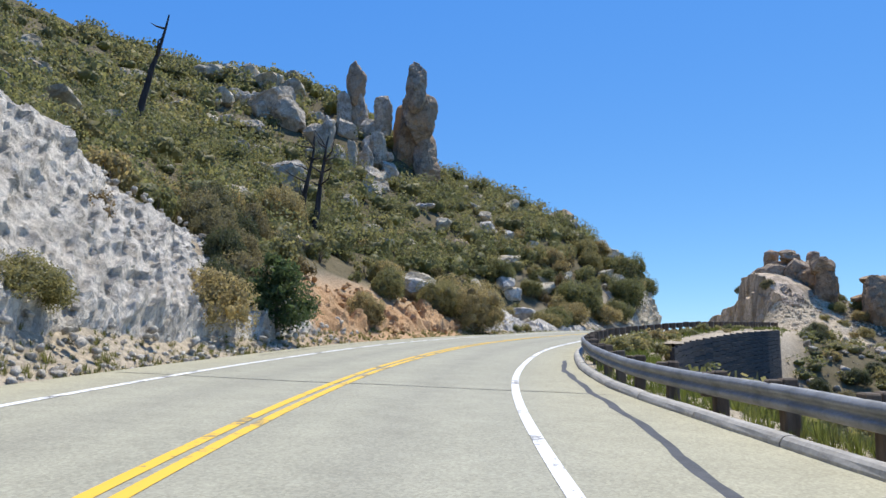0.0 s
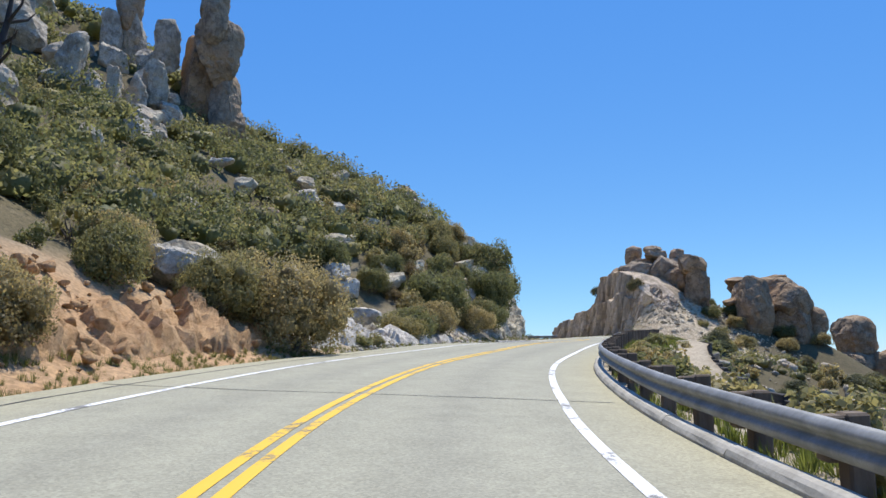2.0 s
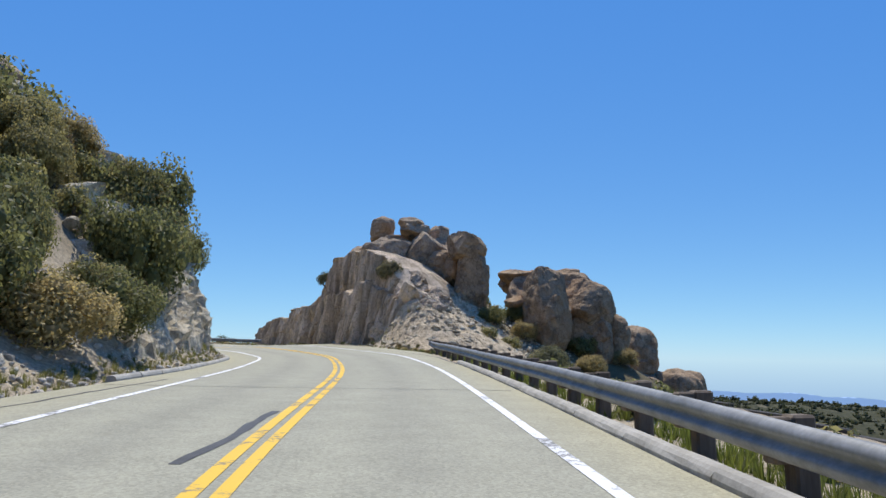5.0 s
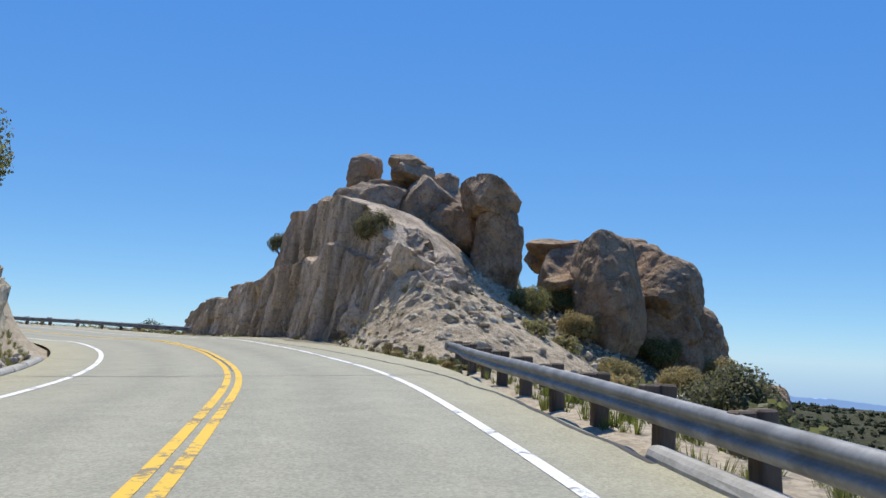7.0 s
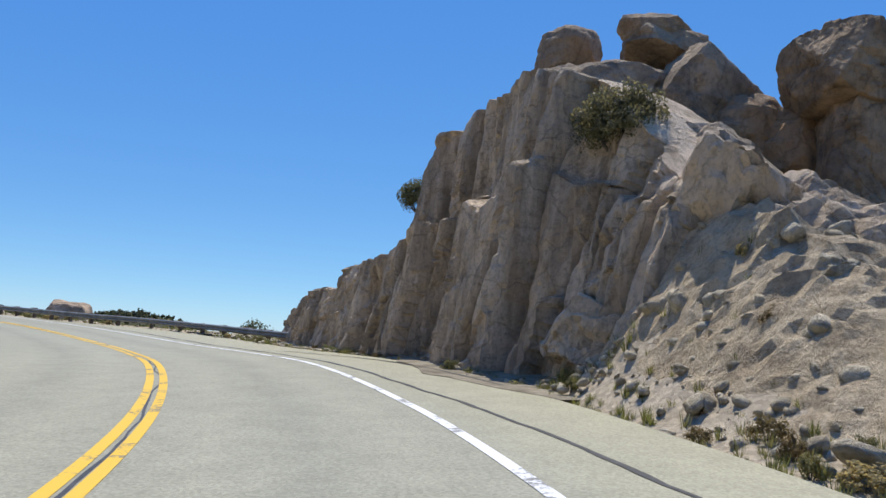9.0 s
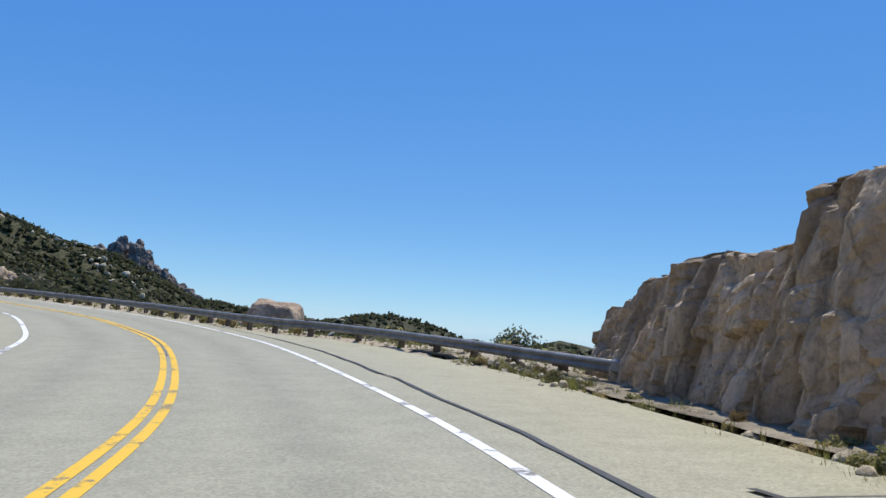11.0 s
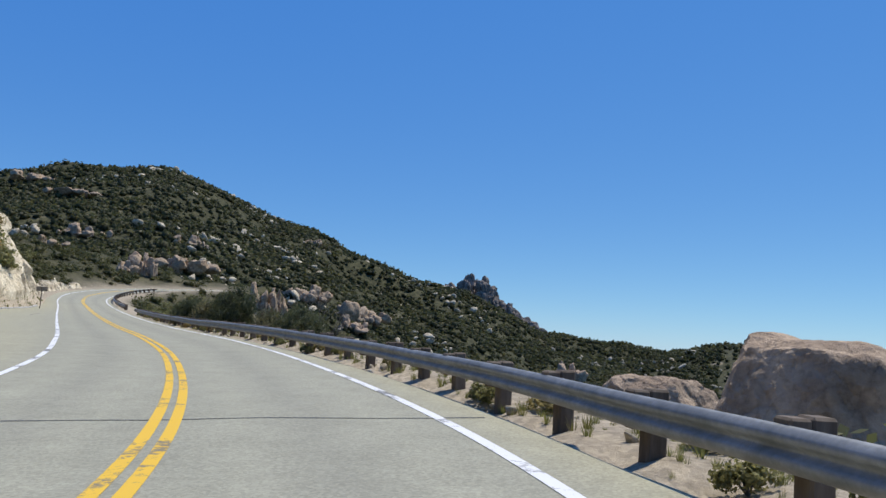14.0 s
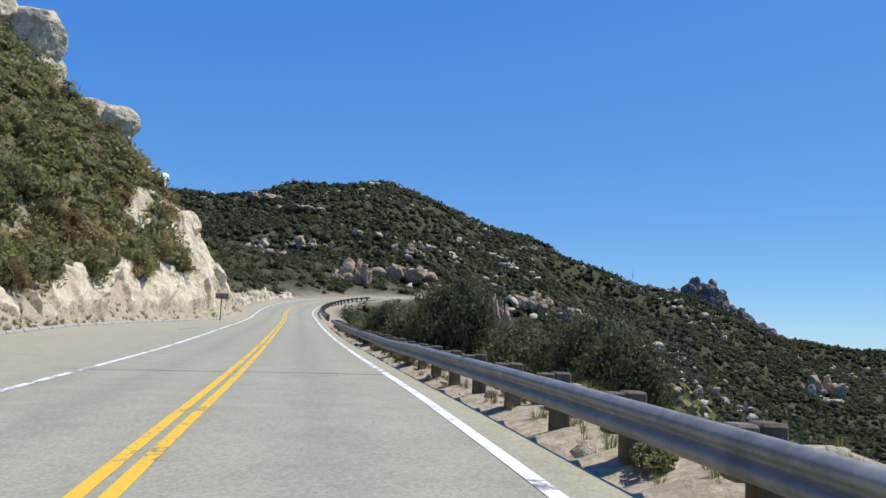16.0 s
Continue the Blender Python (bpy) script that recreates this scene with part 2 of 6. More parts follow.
M_DRY = leaf_material("dry_brush_leaves", (0.24, 0.175, 0.08), (0.24, 0.20, 0.085), (0.19, 0.18, 0.075))
M_GRASS = leaf_material("verge_grass_blades", (0.24, 0.21, 0.085), (0.19, 0.20, 0.06), (0.32, 0.27, 0.13), own=False)
M_BARK = plain("grey_bark", (0.11, 0.09, 0.07), (0.2, 0.17, 0.14), 3, stretch=(1, 1, 0.2), dist=0.03)
M_CHAR = plain("charred_dead_wood", (0.03, 0.027, 0.025), (0.085, 0.075, 0.068), 3, stretch=(1, 1, 0.2), dist=0.03)
M_STEEL = plain("galvanised_weathered_steel", (0.17, 0.175, 0.17), (0.29, 0.295, 0.29), 2.5, 0.55, 0.3, own=False, dist=0.003)
M_POST = plain("dark_weathered_timber", (0.10, 0.075, 0.052), (0.21, 0.165, 0.12), 4, stretch=(1, 1, 0.15), dist=0.01)
M_KERB = plain("grey_concrete_kerb", (0.32, 0.305, 0.265), (0.47, 0.45, 0.40), 2.0, own=False, dist=0.02)
M_LAGGING = plain("dark_timber_lagging", (0.035, 0.033, 0.032), (0.085, 0.08, 0.075), 2.0, stretch=(0.3, 0.3, 3), dist=0.02)
M_SIGN = plain("weathered_sign_back", (0.22, 0.17, 0.12), (0.3, 0.24, 0.17), 4, 0.6)

# ---- plan: the road's centre line, x, y, z, slope across (rise to the right) ----
ROAD = [
    (-1.40, -30.70, -1.18, -0.030), (-1.90, -14.20, -0.47, -0.030), (-2.21, -3.50, -0.01, -0.030), (-2.24, 6.70, 0.48, -0.035),
    (-1.86, 14.60, 0.84, -0.035), (-1.05, 20.79, 1.16, -0.030), (0.47, 28.30, 1.55, -0.030), (2.40, 34.90, 1.88, -0.030),
    (5.47, 42.61, 2.27, -0.025), (9.33, 49.81, 2.64, -0.020), (14.51, 58.49, 3.10, -0.010), (22.43, 71.33, 3.50, 0.010),
    (27.13, 80.18, 3.77, 0.030), (30.17, 86.81, 3.94, 0.040), (32.44, 93.49, 4.09, 0.045), (33.95, 99.69, 4.27, 0.050),
    (34.84, 106.80, 4.45, 0.060), (35.01, 113.90, 4.43, 0.060), (34.55, 121.51, 4.45, 0.050), (32.65, 131.69, 4.67, 0.045),
    (30.47, 138.05, 4.87, 0.040), (26.26, 147.08, 5.10, 0.040), (19.46, 157.09, 5.33, 0.040), (12.58, 165.27, 5.59, 0.030),
    (1.44, 177.64, 5.84, 0.020), (-11.80, 192.30, 6.32, 0.000), (-27.70, 210.00, 7.08, -0.010), (-44.80, 228.90, 8.38, -0.020),
    (-55.50, 243.10, 9.68, -0.030), (-61.40, 257.20, 11.09, -0.030), (-61.40, 271.40, 12.39, -0.030), (-56.60, 287.90, 13.57, -0.030),
]


def spline(points, step):
    """Points at even steps along a smooth curve through the given ones."""
    p = np.array(points, float)
    p = np.vstack([2 * p[0] - p[1], p, 2 * p[-1] - p[-2]])
    out = []
    for i in range(1, len(p) - 2):
        a, b, c, d = p[i - 1:i + 3]
        for u in np.linspace(0, 1, 24, endpoint=False):
            out.append(0.5 * (2 * b + (c - a) * u + (2 * a - 5 * b + 4 * c - d) * u * u + (3 * b - a - 3 * c + d) * u ** 3))
    out = np.array(out)
    s = np.r_[0, np.cumsum(np.hypot(np.diff(out[:, 0]), np.diff(out[:, 1])))]
    at = np.arange(0, s[-1], step)
    return np.column_stack([np.interp(at, s, out[:, k]) for k in range(out.shape[1])]), at


STEP = 0.5
CL, ST = spline(ROAD, STEP)
TAN = np.gradient(CL[:, :2], axis=0)
TAN /= np.linalg.norm(TAN, axis=1)[:, None]
RGT = np.column_stack([TAN[:, 1], -TAN[:, 0]])
END = ST[-1]

# offsets from the centre line, by stations
W_AT = [0, 37, 51, 59, 66, 92, 107, 118, 125, 138, 152, 170, 187, 210, 250, 360]
W_OFF = [3.25, 3.22, 3.2, 3.2, 3.27, 3.03, 3.1, 3.27, 3.38, 3.5, 3.5, 3.3, 3.2, 3.1, 3.05, 3.0]
L_AT = [0, 37, 66, 82, 92, 107, 125, 152, 170, 187, 210, 250, 360]
L_OFF = [3.3, 3.25, 3.2, 3.1, 2.95, 3.3, 3.2, 3.6, 3.6, 3.1, 2.9, 3.0, 3.0]
RE_AT = [0, 30, 37, 41, 43, 46, 51, 58, 66, 76, 85, 93, 105, 110, 118, 122, 128, 138, 150, 165, 174, 176, 178, 181, 186, 192, 200, 207, 215, 360]
RE_OFF = [6.4, 6.3, 6.05, 5.65, 5.38, 5.0, 4.6, 4.35, 4.25, 4.2, 4.05, 3.95, 4.05, 4.15, 4.5, 4.85, 5.6, 6.0, 6.2, 7.8, 6.9, 6.1, 5.05, 4.5, 4.0, 4.0, 3.9, 3.65, 3.55, 3.6]
LE_AT = [0, 45, 66, 92, 110, 125, 150, 175, 200, 214, 222, 240, 262, 280, 360]
LE_OFF = [4.7, 4.7, 4.9, 4.9, 4.6, 4.6, 5.2, 5.4, 5.0, 6.0, 9.0, 9.2, 5.2, 4.4, 4.4]


def off_w(s):
    return np.interp(s, W_AT, W_OFF)


def off_l(s):
    return -np.interp(s, L_AT, L_OFF)


def edge_r(s):
    return np.interp(s, RE_AT, RE_OFF)


def edge_l(s):
    return -np.interp(s, LE_AT, LE_OFF)


def road_at(s, d, lift=0.0):
    """A point of the road's surface at station s and d to the right of the centre line."""
    c = [np.interp(s, ST, CL[:, k]) for k in range(4)]
    r = [np.interp(s, ST, RGT[:, k]) for k in range(2)]
    return np.stack([c[0] + r[0] * d, c[1] + r[1] * d, c[2] + c[3] * np.clip(d, -6, 6) + lift + 0 * c[0]], -1)


def way_at(s):
    """The road's heading at station s, degrees to the left of +y."""
    return math.degrees(math.atan2(-np.interp(s, ST, TAN[:, 0]), np.interp(s, ST, TAN[:, 1])))


def mesh_object(name, verts, faces, mat, parent=None, smooth=True, attrs=None):
    me = bpy.data.meshes.new(name)
    me.from_pydata(np.asarray(verts, float).tolist(), [], faces.tolist() if hasattr(faces, "tolist") else faces)
    me.materials.append(mat)
    if smooth:
        me.shade_smooth()
    for key, v in (attrs or {}).items():
        me.attributes.new(key, 'FLOAT', 'POINT').data.foreach_set("value", np.asarray(v, np.float32).ravel())
    ob = new(name, me)
    if parent:
        ob.parent = parent
    return ob


def grid_faces(nu, nv, base=0):
    i = np.arange(nu - 1)[:, None] * nv + np.arange(nv - 1)[None, :] + base
    return np.stack([i, i + nv, i + nv + 1, i + 1], -1).reshape(-1, 4)


def strip(name, s0, s1, offsets, lift, mat, step=1.0, attrs=None, parent=None):
    """A strip along the road between stations, its cross-section given as functions of the station."""
    s = np.arange(s0, s1 + 1e-6, step)
    cols = [road_at(s, o(s) if callable(o) else np.full_like(s, o), z) for o, z in zip(offsets, lift)]
    v = np.stack(cols, 1)
    f = grid_faces(len(s), len(cols))[:, ::-1]
    return mesh_object(name, v.reshape(-1, 3), f, mat, parent, True,
                       {k: np.tile(a, len(s)) for k, a in (attrs or {}).items()})


# ---- relief of the ground ----
def fbm(x, y, scale, octaves=4, seed=0, ridged=False):
    """Smooth value noise in two dimensions, about -1 to 1."""
    x, y = np.asarray(x, float), np.asarray(y, float)
    out, amp, tot = np.zeros_like(x), 1.0, 0.0
    for o in range(octaves):
        q = scale * 2 ** o
        u, v = x * q + 17.3 * o + seed * 5.1, y * q - 9.7 * o + seed * 3.3
        i, j = np.floor(u).astype(np.int64), np.floor(v).astype(np.int64)
        a, b = u - i, v - j
        a, b = a * a * (3 - 2 * a), b * b * (3 - 2 * b)

        def h(p, r):
            n = (p * 374761393 + r * 668265263 + (seed + o) * 1442695041) & 0x7fffffff
            n = ((n ^ (n >> 13)) * 1274126177) & 0x7fffffff
            return ((n ^ (n >> 16)) & 0xffff) / 32767.5 - 1
        w = h(i, j) * (1 - a) * (1 - b) + h(i + 1, j) * a * (1 - b) + h(i, j + 1) * (1 - a) * b + h(i + 1, j + 1) * a * b
        out += amp * ((1 - 2 * np.abs(w)) if ridged else w)
        tot += amp
        amp *= 0.5
    return out / tot


def nearest(x, y):
    """Station and signed offset (right positive) of the nearest point of the road."""
    x, y = np.ravel(x), np.ravel(y)
    s, d = np.empty(len(x)), np.empty(len(x))
    cx, cy = CL[::2, 0], CL[::2, 1]
    for k in range(0, len(x), 20000):
        q = slice(k, k + 20000)
        dx, dy = x[q, None] - cx, y[q, None] - cy
        j = (dx * dx + dy * dy).argmin(1)
        r = np.arange(len(j))
        along = dx[r, j] * TAN[::2][j, 0] + dy[r, j] * TAN[::2][j, 1]
        side = dx[r, j] * RGT[::2][j, 0] + dy[r, j] * RGT[::2][j, 1]
        s[q] = np.clip(ST[::2][j] + along, 0, END)
        d[q] = np.where(np.abs(along) > 3, np.sign(side) * np.hypot(along, side), side)
    return s, d


SKY_AZ = [-75, -60, -50, -47.7, -44.6, -43, -39.6, -35.9, -32.8, -28.5, -25.3, -23.3, -20, -18, -14.1, -11, -8.1, -5.4, -1.8, 1.1,
          4, 6.4, 9.7, 13.2, 17.3, 19.5, 22.2, 30, 45, 55, 66, 80, 110]
SKY_EL = [9.5, 9, 8.85, 8.87, 9.37, 10.2, 10.2, 10.66, 9.67, 7.9, 7.19, 5.89, 4.88, 3.9, 3.5, 2.2, 0.7, 0.45, 0.1, -0.35,
          0.3, 0.75, 0.15, -1.0, -0.9, -0.2, -0.7, -1.6, -3.2, -3.0, -3.0, -4, -5]
SKY_R = [900, 900, 900, 900, 900, 950, 950, 950, 1000, 1000, 1000, 1050, 1050, 1100, 1100, 1100, 1100, 1300, 1300, 1200,
         1100, 1100, 1100, 1200, 1300, 1300, 1400, 1500, 1500, 1200, 1200, 1200, 1200]


def far_height(x, y):
    """The mountain across the valley, and the valley and low hills to the right of the road."""
    dx, dy = x - 22.0, y - 158.0
    r = np.hypot(dx, dy)
    az = np.degrees(np.arctan2(dx, dy))
    el, rr = np.interp(az, SKY_AZ, SKY_EL), np.interp(az, SKY_AZ, SKY_R)
    top = 6.5 + np.tan(np.radians(el)) * rr
    u = r / rr
    mount = np.clip((5 - az) / 12, 0, 1)
    foot = -22 - 26 * np.clip((az + 30) / 30, 0, 1) - 30 * np.clip(az / 30, 0, 1)
    near = foot + (top - foot) * np.clip((u - 0.10) / 0.90, 0, 1) ** (1.0 + 0.75 * (1 - mount))
    back = top - (u - 1) * rr * np.where(az < 5, 0.35, 0.05)
    z = np.where(u < 1, near, back)
    z = np.maximum(z, -230 - 0.02 * np.maximum(r - 1500, 0))
    bumps = fbm(x, y, 1 / 170, 4, 3, True) * 20 + fbm(x, y, 1 / 45, 3, 4) * 5
    keep = np.clip(u * 2.2 - 0.1, 0, 1) * np.clip((1.0 - u) * 5, 0, 1)
    return z + bumps * keep + fbm(x, y, 1 / 30, 3, 6) * 2.2


def along_road(x, y):
    """Nearest station and offset, and weights by which the road's sections share in the relief there."""
    s, d = nearest(x, y)
    near = np.abs(d)
    cx, cy, cs = CL[::6, 0], CL[::6, 1], ST[::6]
    sums = {k: np.zeros(len(x)) for k in SECTIONS}
    for q0 in range(0, len(x), 20000):
        q = slice(q0, q0 + 20000)
        dist = np.hypot(x[q, None] - cx, y[q, None] - cy)
        w = np.exp(-(dist - dist.min(1)[:, None]) / (0.10 * near[q, None] + 0.8))
        w /= w.sum(1)[:, None]
        for k, (at, v) in SECTIONS.items():
            sums[k][q] = w @ np.interp(cs, at, v)
    return s, d, sums


SECTIONS = {
    "bank_h": ([0, 30, 45, 55, 66, 76, 90, 105, 118, 128, 140, 150, 165, 185, 205, 222, 240, 250, 262, 280, 300, 360],
               [11.0, 11.0, 7.2, 4.6, 3.0, 2.6, 2.2, 3.0, 5.0, 8.2, 8.0, 7.0, 3, 3, 3, 2.6, 4.4, 6.5, 9.4, 9.0, 2.5, 2.5]),
    "bank_w": ([0, 45, 60, 76, 92, 110, 120, 130, 205, 222, 250, 262, 360], [4.6, 4.6, 4.5, 4.4, 5.2, 4.2, 4.0, 3.2, 3.0, 4.0, 4.6, 4.5, 5.0]),
    "steep": ([0, 45, 66, 82, 95, 107, 117, 125, 135, 150, 175, 205, 222, 245, 262, 276, 290, 360],
              [0.66, 0.60, 0.57, 0.56, 0.59, 0.64, 0.66, 0.67, 0.69, 0.66, 0.6, 0.6, 0.74, 0.90, 0.98, 0.9, 0.3, 0.2]),
    "verge": ([0, 40, 55, 70, 100, 110, 116, 122, 128, 158, 165, 175, 185, 360], [2.0, 2.0, 2.2, 2.4, 3.3, 2.6, 1.6, 2, 2.5, 2.5, 2.6, 3.5, 2.4, 2.2]),
    "fall": ([0, 40, 100, 118, 128, 155, 163, 180, 200, 260, 360], [0.55, 0.6, 0.55, 0.34, 0.2, 0.15, 0.25, 0.36, 0.42, 0.5, 0.6]),
    "wall": ([0, 67, 74, 104, 110, 112, 360], [0, 0, 3.6, 6.2, 6.4, 0, 0]),
    "upper": ([0, 100, 118], [1.1, 1.1, 0.5]),
    "zc": (ST, CL[:, 2]),
    "bank": (ST, CL[:, 3]),
    "hold": ([0, 250, 275, 290, 360], [110, 110, 50, 24, 20]),
}


CREST = np.array([(41.5, 95.0, 5.6), (44.0, 99.0, 8.3), (46.8, 104.5, 11.0), (53.0, 102.6, 8.4), (60.0, 100.0, 6.2), (68.0, 98.5, 0.2), (79.0, 104.0, -1.0)])


def knoll(x, y, d, s, base):
    """How far the rubble mound under the outcrop stands above the ground."""
    best = np.full(len(x), -99.0)
    for a, b in zip(CREST, CREST[1:]):
        w = b - a
        t = np.clip(((x - a[0]) * w[0] + (y - a[1]) * w[1]) / (w[0] ** 2 + w[1] ** 2), 0, 1)
        far = np.hypot(x - a[0] - t * w[0], y - a[1] - t * w[1])
        best = np.maximum(best, a[2] + t * w[2] - 0.62 * (np.sqrt(far ** 2 + 1.2) - 1.1))
    lift = np.maximum(best - base, 0) + 1.2 * np.exp(-((x - 48) / 4.0) ** 2 - ((y - 118) / 8.0) ** 2)
    foot = np.clip((x - 42.2) / 1.6, 0, 1) * np.clip((y - 99.5) / 2, 0, 1) + np.clip((101.5 - y) / 2, 0, 1)
    return lift * np.clip((d - edge_r(s) - 0.3) / 2.6, 0, 1) * np.clip(foot, 0, 1)


def road_relief(x, y):
    """Ground beside the road: cut bank and hillside to the left, verge and drop to the right."""
    s, d, c = along_road(x, y)
    l = np.maximum(-d + edge_l(s), 0)
    r = np.maximum(d - edge_r(s), 0)
    n1 = fbm(x, y, 1 / 9, 4, 1)
    n2 = fbm(x, y, 1 / 2.2, 3, 2)
    b = np.clip((l - 0.7) / c["bank_w"], 0, 1)
    hill = np.maximum(l - 0.7 - c["bank_w"], 0)
    left = c["bank_h"] * b ** 1.1 + c["steep"] * (np.minimum(hill, 42) + 0.5 * np.clip(hill - 42, 0, 12) + c["upper"] * np.maximum(hill - 54, 0))
    left += 3.0 * np.exp(-((x + 22) / 12) ** 2 - ((y - 107) / 9) ** 2) - 2.8 * np.exp(-((x - 1) / 7) ** 2 - ((y - 96) / 9) ** 2) - 1.9 * np.exp(-((x - 5.6) / 3.2) ** 2 - ((y - 66) / 3.6) ** 2)
    left += n1 * np.clip(l / 8, 0, 1) * 1.1 + n2 * np.clip(l - 0.6, 0, 1) * 0.3 + fbm(x, y, 1 / 35, 3, 8) * np.clip(hill / 22, 0, 1) * 3.0
    over = np.maximum(r - c["verge"], 0)
    right = -c["fall"] * over - c["wall"] * np.clip(over / 0.8, 0, 1) + np.interp(s, [150, 170], [-0.12, 0.08]) * np.clip(r / np.interp(s, [150, 170], [1.5, 0.5]), 0, 1)
    right += n2 * np.clip(r - 0.4, 0, 1) * 0.16 + n1 * np.clip(r / 6, 0, 1) * 0.7
    side = c["zc"] + c["bank"] * np.clip(d, -6, 6)
    right += knoll(x, y, d, s, side + right)
    return side + np.where(d < 0, left, right) - 0.05, s, d, c["hold"]


def height_exact(x, y):
    shape = np.shape(x)
    x, y = np.ravel(x).astype(float), np.ravel(y).astype(float)
    z, s, d, hold = road_relief(x, y)
    far = far_height(x, y)
    out = np.abs(d)
    # hills keep to the left until well off the road; the right falls away to the far ground
    k = np.where(d < 0, np.clip((out - hold) / 110, 0, 1), np.clip((out - 30) / 110, 0, 1))
    k = np.where(s > END - 4, np.clip((out - 8) / 25, 0, 1), k)
    k = k * k * (3 - 2 * k)
    onroad = (d > edge_l(s) - 0.05) & (d < edge_r(s) + 0.05)
    z = z * (1 - k) + far * k - np.where(onroad, 0.22, 0)
    return z.reshape(shape), s.reshape(shape), d.reshape(shape)


def axis(lo, hi, step, far_lo, far_hi, grow=1.075, most=26.0):
    mid = np.arange(lo, hi + step / 2, step)
    out = [mid]
    for sign, start, stop in ((-1, lo, far_lo), (1, hi, far_hi)):
        v, p, g = [], start, step
        while sign * p < sign * stop:
            g = min(g * grow, most if abs(p) < 1500 else 160.0)
            p += sign * g
            v.append(p)
        out.insert(0, np.array(v[::-1])) if sign < 0 else out.append(np.array(v))
    return np.concatenate(out)


GX = axis(-50, 85, 0.9, -3500, 4300)
GY = axis(-25, 262, 0.9, -1500, 4300)
XX, YY = np.meshgrid(GX, GY, indexing="ij")
ZZ, SS, DD = height_exact(XX, YY)


def height(x, y):
    """Height of the ground sheet, read from its own grid."""
    i = np.clip(np.searchsorted(GX, x) - 1, 0, len(GX) - 2)
    j = np.clip(np.searchsorted(GY, y) - 1, 0, len(GY) - 2)
    a, b = (x - GX[i]) / (GX[i + 1] - GX[i]), (y - GY[j]) / (GY[j + 1] - GY[j])
    return ZZ[i, j] * (1 - a) * (1 - b) + ZZ[i + 1, j] * a * (1 - b) + ZZ[i, j + 1] * (1 - a) * b + ZZ[i + 1, j + 1] * a * b


def build_ground():
    l = -DD + edge_l(SS)
    r = DD - edge_r(SS)
    scrub = np.clip((l - 4) / 3, 0, 1) + np.clip((r - 3.5) / 3, 0, 1)
    scrub = np.clip(scrub * (1.15 + 0.5 * fbm(XX, YY, 1 / 6, 3, 9)), 0, 1)
    scrub *= 1 - np.exp(-((XX - 45) / 7) ** 4 - ((YY - 96) / 6) ** 4)
    woods = np.clip(np.clip((np.abs(DD) - 70) / 60, 0, 1) + np.clip((SS - 232) / 20, 0, 0.85) * np.clip((DD - 5.2) / 1.5, 0, 1) + np.clip((SS - 290) / 15, 0, 0.85) * np.clip((-DD - 5) / 2, 0, 1), 0, 1)
    org = np.clip(1 - np.abs(SS - 70) / 14, 0, 1) * (DD < 0) * np.clip(1 - (l - 3.5) / 2.5, 0, 1)
    v = np.stack([XX, YY, ZZ], -1).reshape(-1, 3)
    ob = mesh_object("ground", v, grid_faces(len(GX), len(GY)), M_SOIL, None, True,
                     {"scrub": scrub, "orange": np.clip(org * 1.5, 0, 1), "woods": woods})
    return tagged(ob, "stony tan mountain ground with scrub litter and orange earth", "ground", kind="structure")


ground = build_ground()

# ---- road ----
acr = np.array([0.0, 0.12, 0.3, 0.5, 0.7, 0.88, 1.0])
road = strip("road", 0, END - 1, [edge_l, off_l, lambda s: off_l(s) / 2, 0.0, lambda s: off_w(s) / 2, off_w, edge_r],
             [0] * 7, M_ASPHALT, 1.0, {"across": acr})
tagged(road, "worn grey asphalt two-lane mountain road with patched cracks", "road", kind="structure")
tagged(strip("edge_line", 0, END - 1, [lambda s: off_w(s) - 0.072, lambda s: off_w(s) + 0.072], [0.006] * 2, M_WHITE, 0.5),
       "worn solid white edge line on asphalt", "road marking", kind="structure")
tagged(strip("edge_line", 0, END - 1, [lambda s: off_l(s) - 0.072, lambda s: off_l(s) + 0.072], [0.006] * 2, M_WHITE, 0.5),
       "worn solid white edge line on asphalt", "road marking", kind="structure")
for off in (-0.112, 0.112):
    tagged(strip("centre_line", 0, END - 1, [off - 0.066, off + 0.066], [0.006] * 2, M_YELLOW, 0.5),
           "chipped solid yellow line of a double centre line", "road marking", kind="structure")


# ---- building helpers for things ----
def empty(name, at=(0, 0, 0)):
    ob = new(name)
    ob.location = at
    return ob


def fbm3(p, scale, octaves=4, seed=0, ridged=False):
    """Value noise in three dimensions over an array of points, about -1 to 1."""
    out, amp, tot = np.zeros(len(p)), 1.0, 0.0
    for o in range(octaves):
        q = p * scale * 2 ** o + 13.7 * o + 7.3 * seed
        i = np.floor(q).astype(np.int64)
        a = q - i
        a = a * a * (3 - 2 * a)
        w = np.zeros(len(p))
        for dx in (0, 1):
            for dy in (0, 1):
                for dz in (0, 1):
                    n = ((i[:, 0] + dx) * 374761393 + (i[:, 1] + dy) * 668265263 + (i[:, 2] + dz) * 1103515245 + (seed + o) * 1442695041) & 0x7fffffff
                    n = ((n ^ (n >> 13)) * 1274126177) & 0x7fffffff
                    h = ((n ^ (n >> 16)) & 0xffff) / 32767.5 - 1
                    w += h * np.abs(1 - dx - a[:, 0]) * np.abs(1 - dy - a[:, 1]) * np.abs(1 - dz - a[:, 2])
        out += amp * ((1 - 2 * np.abs(w)) if ridged else w)
        tot += amp
        amp *= 0.5
    return out / tot


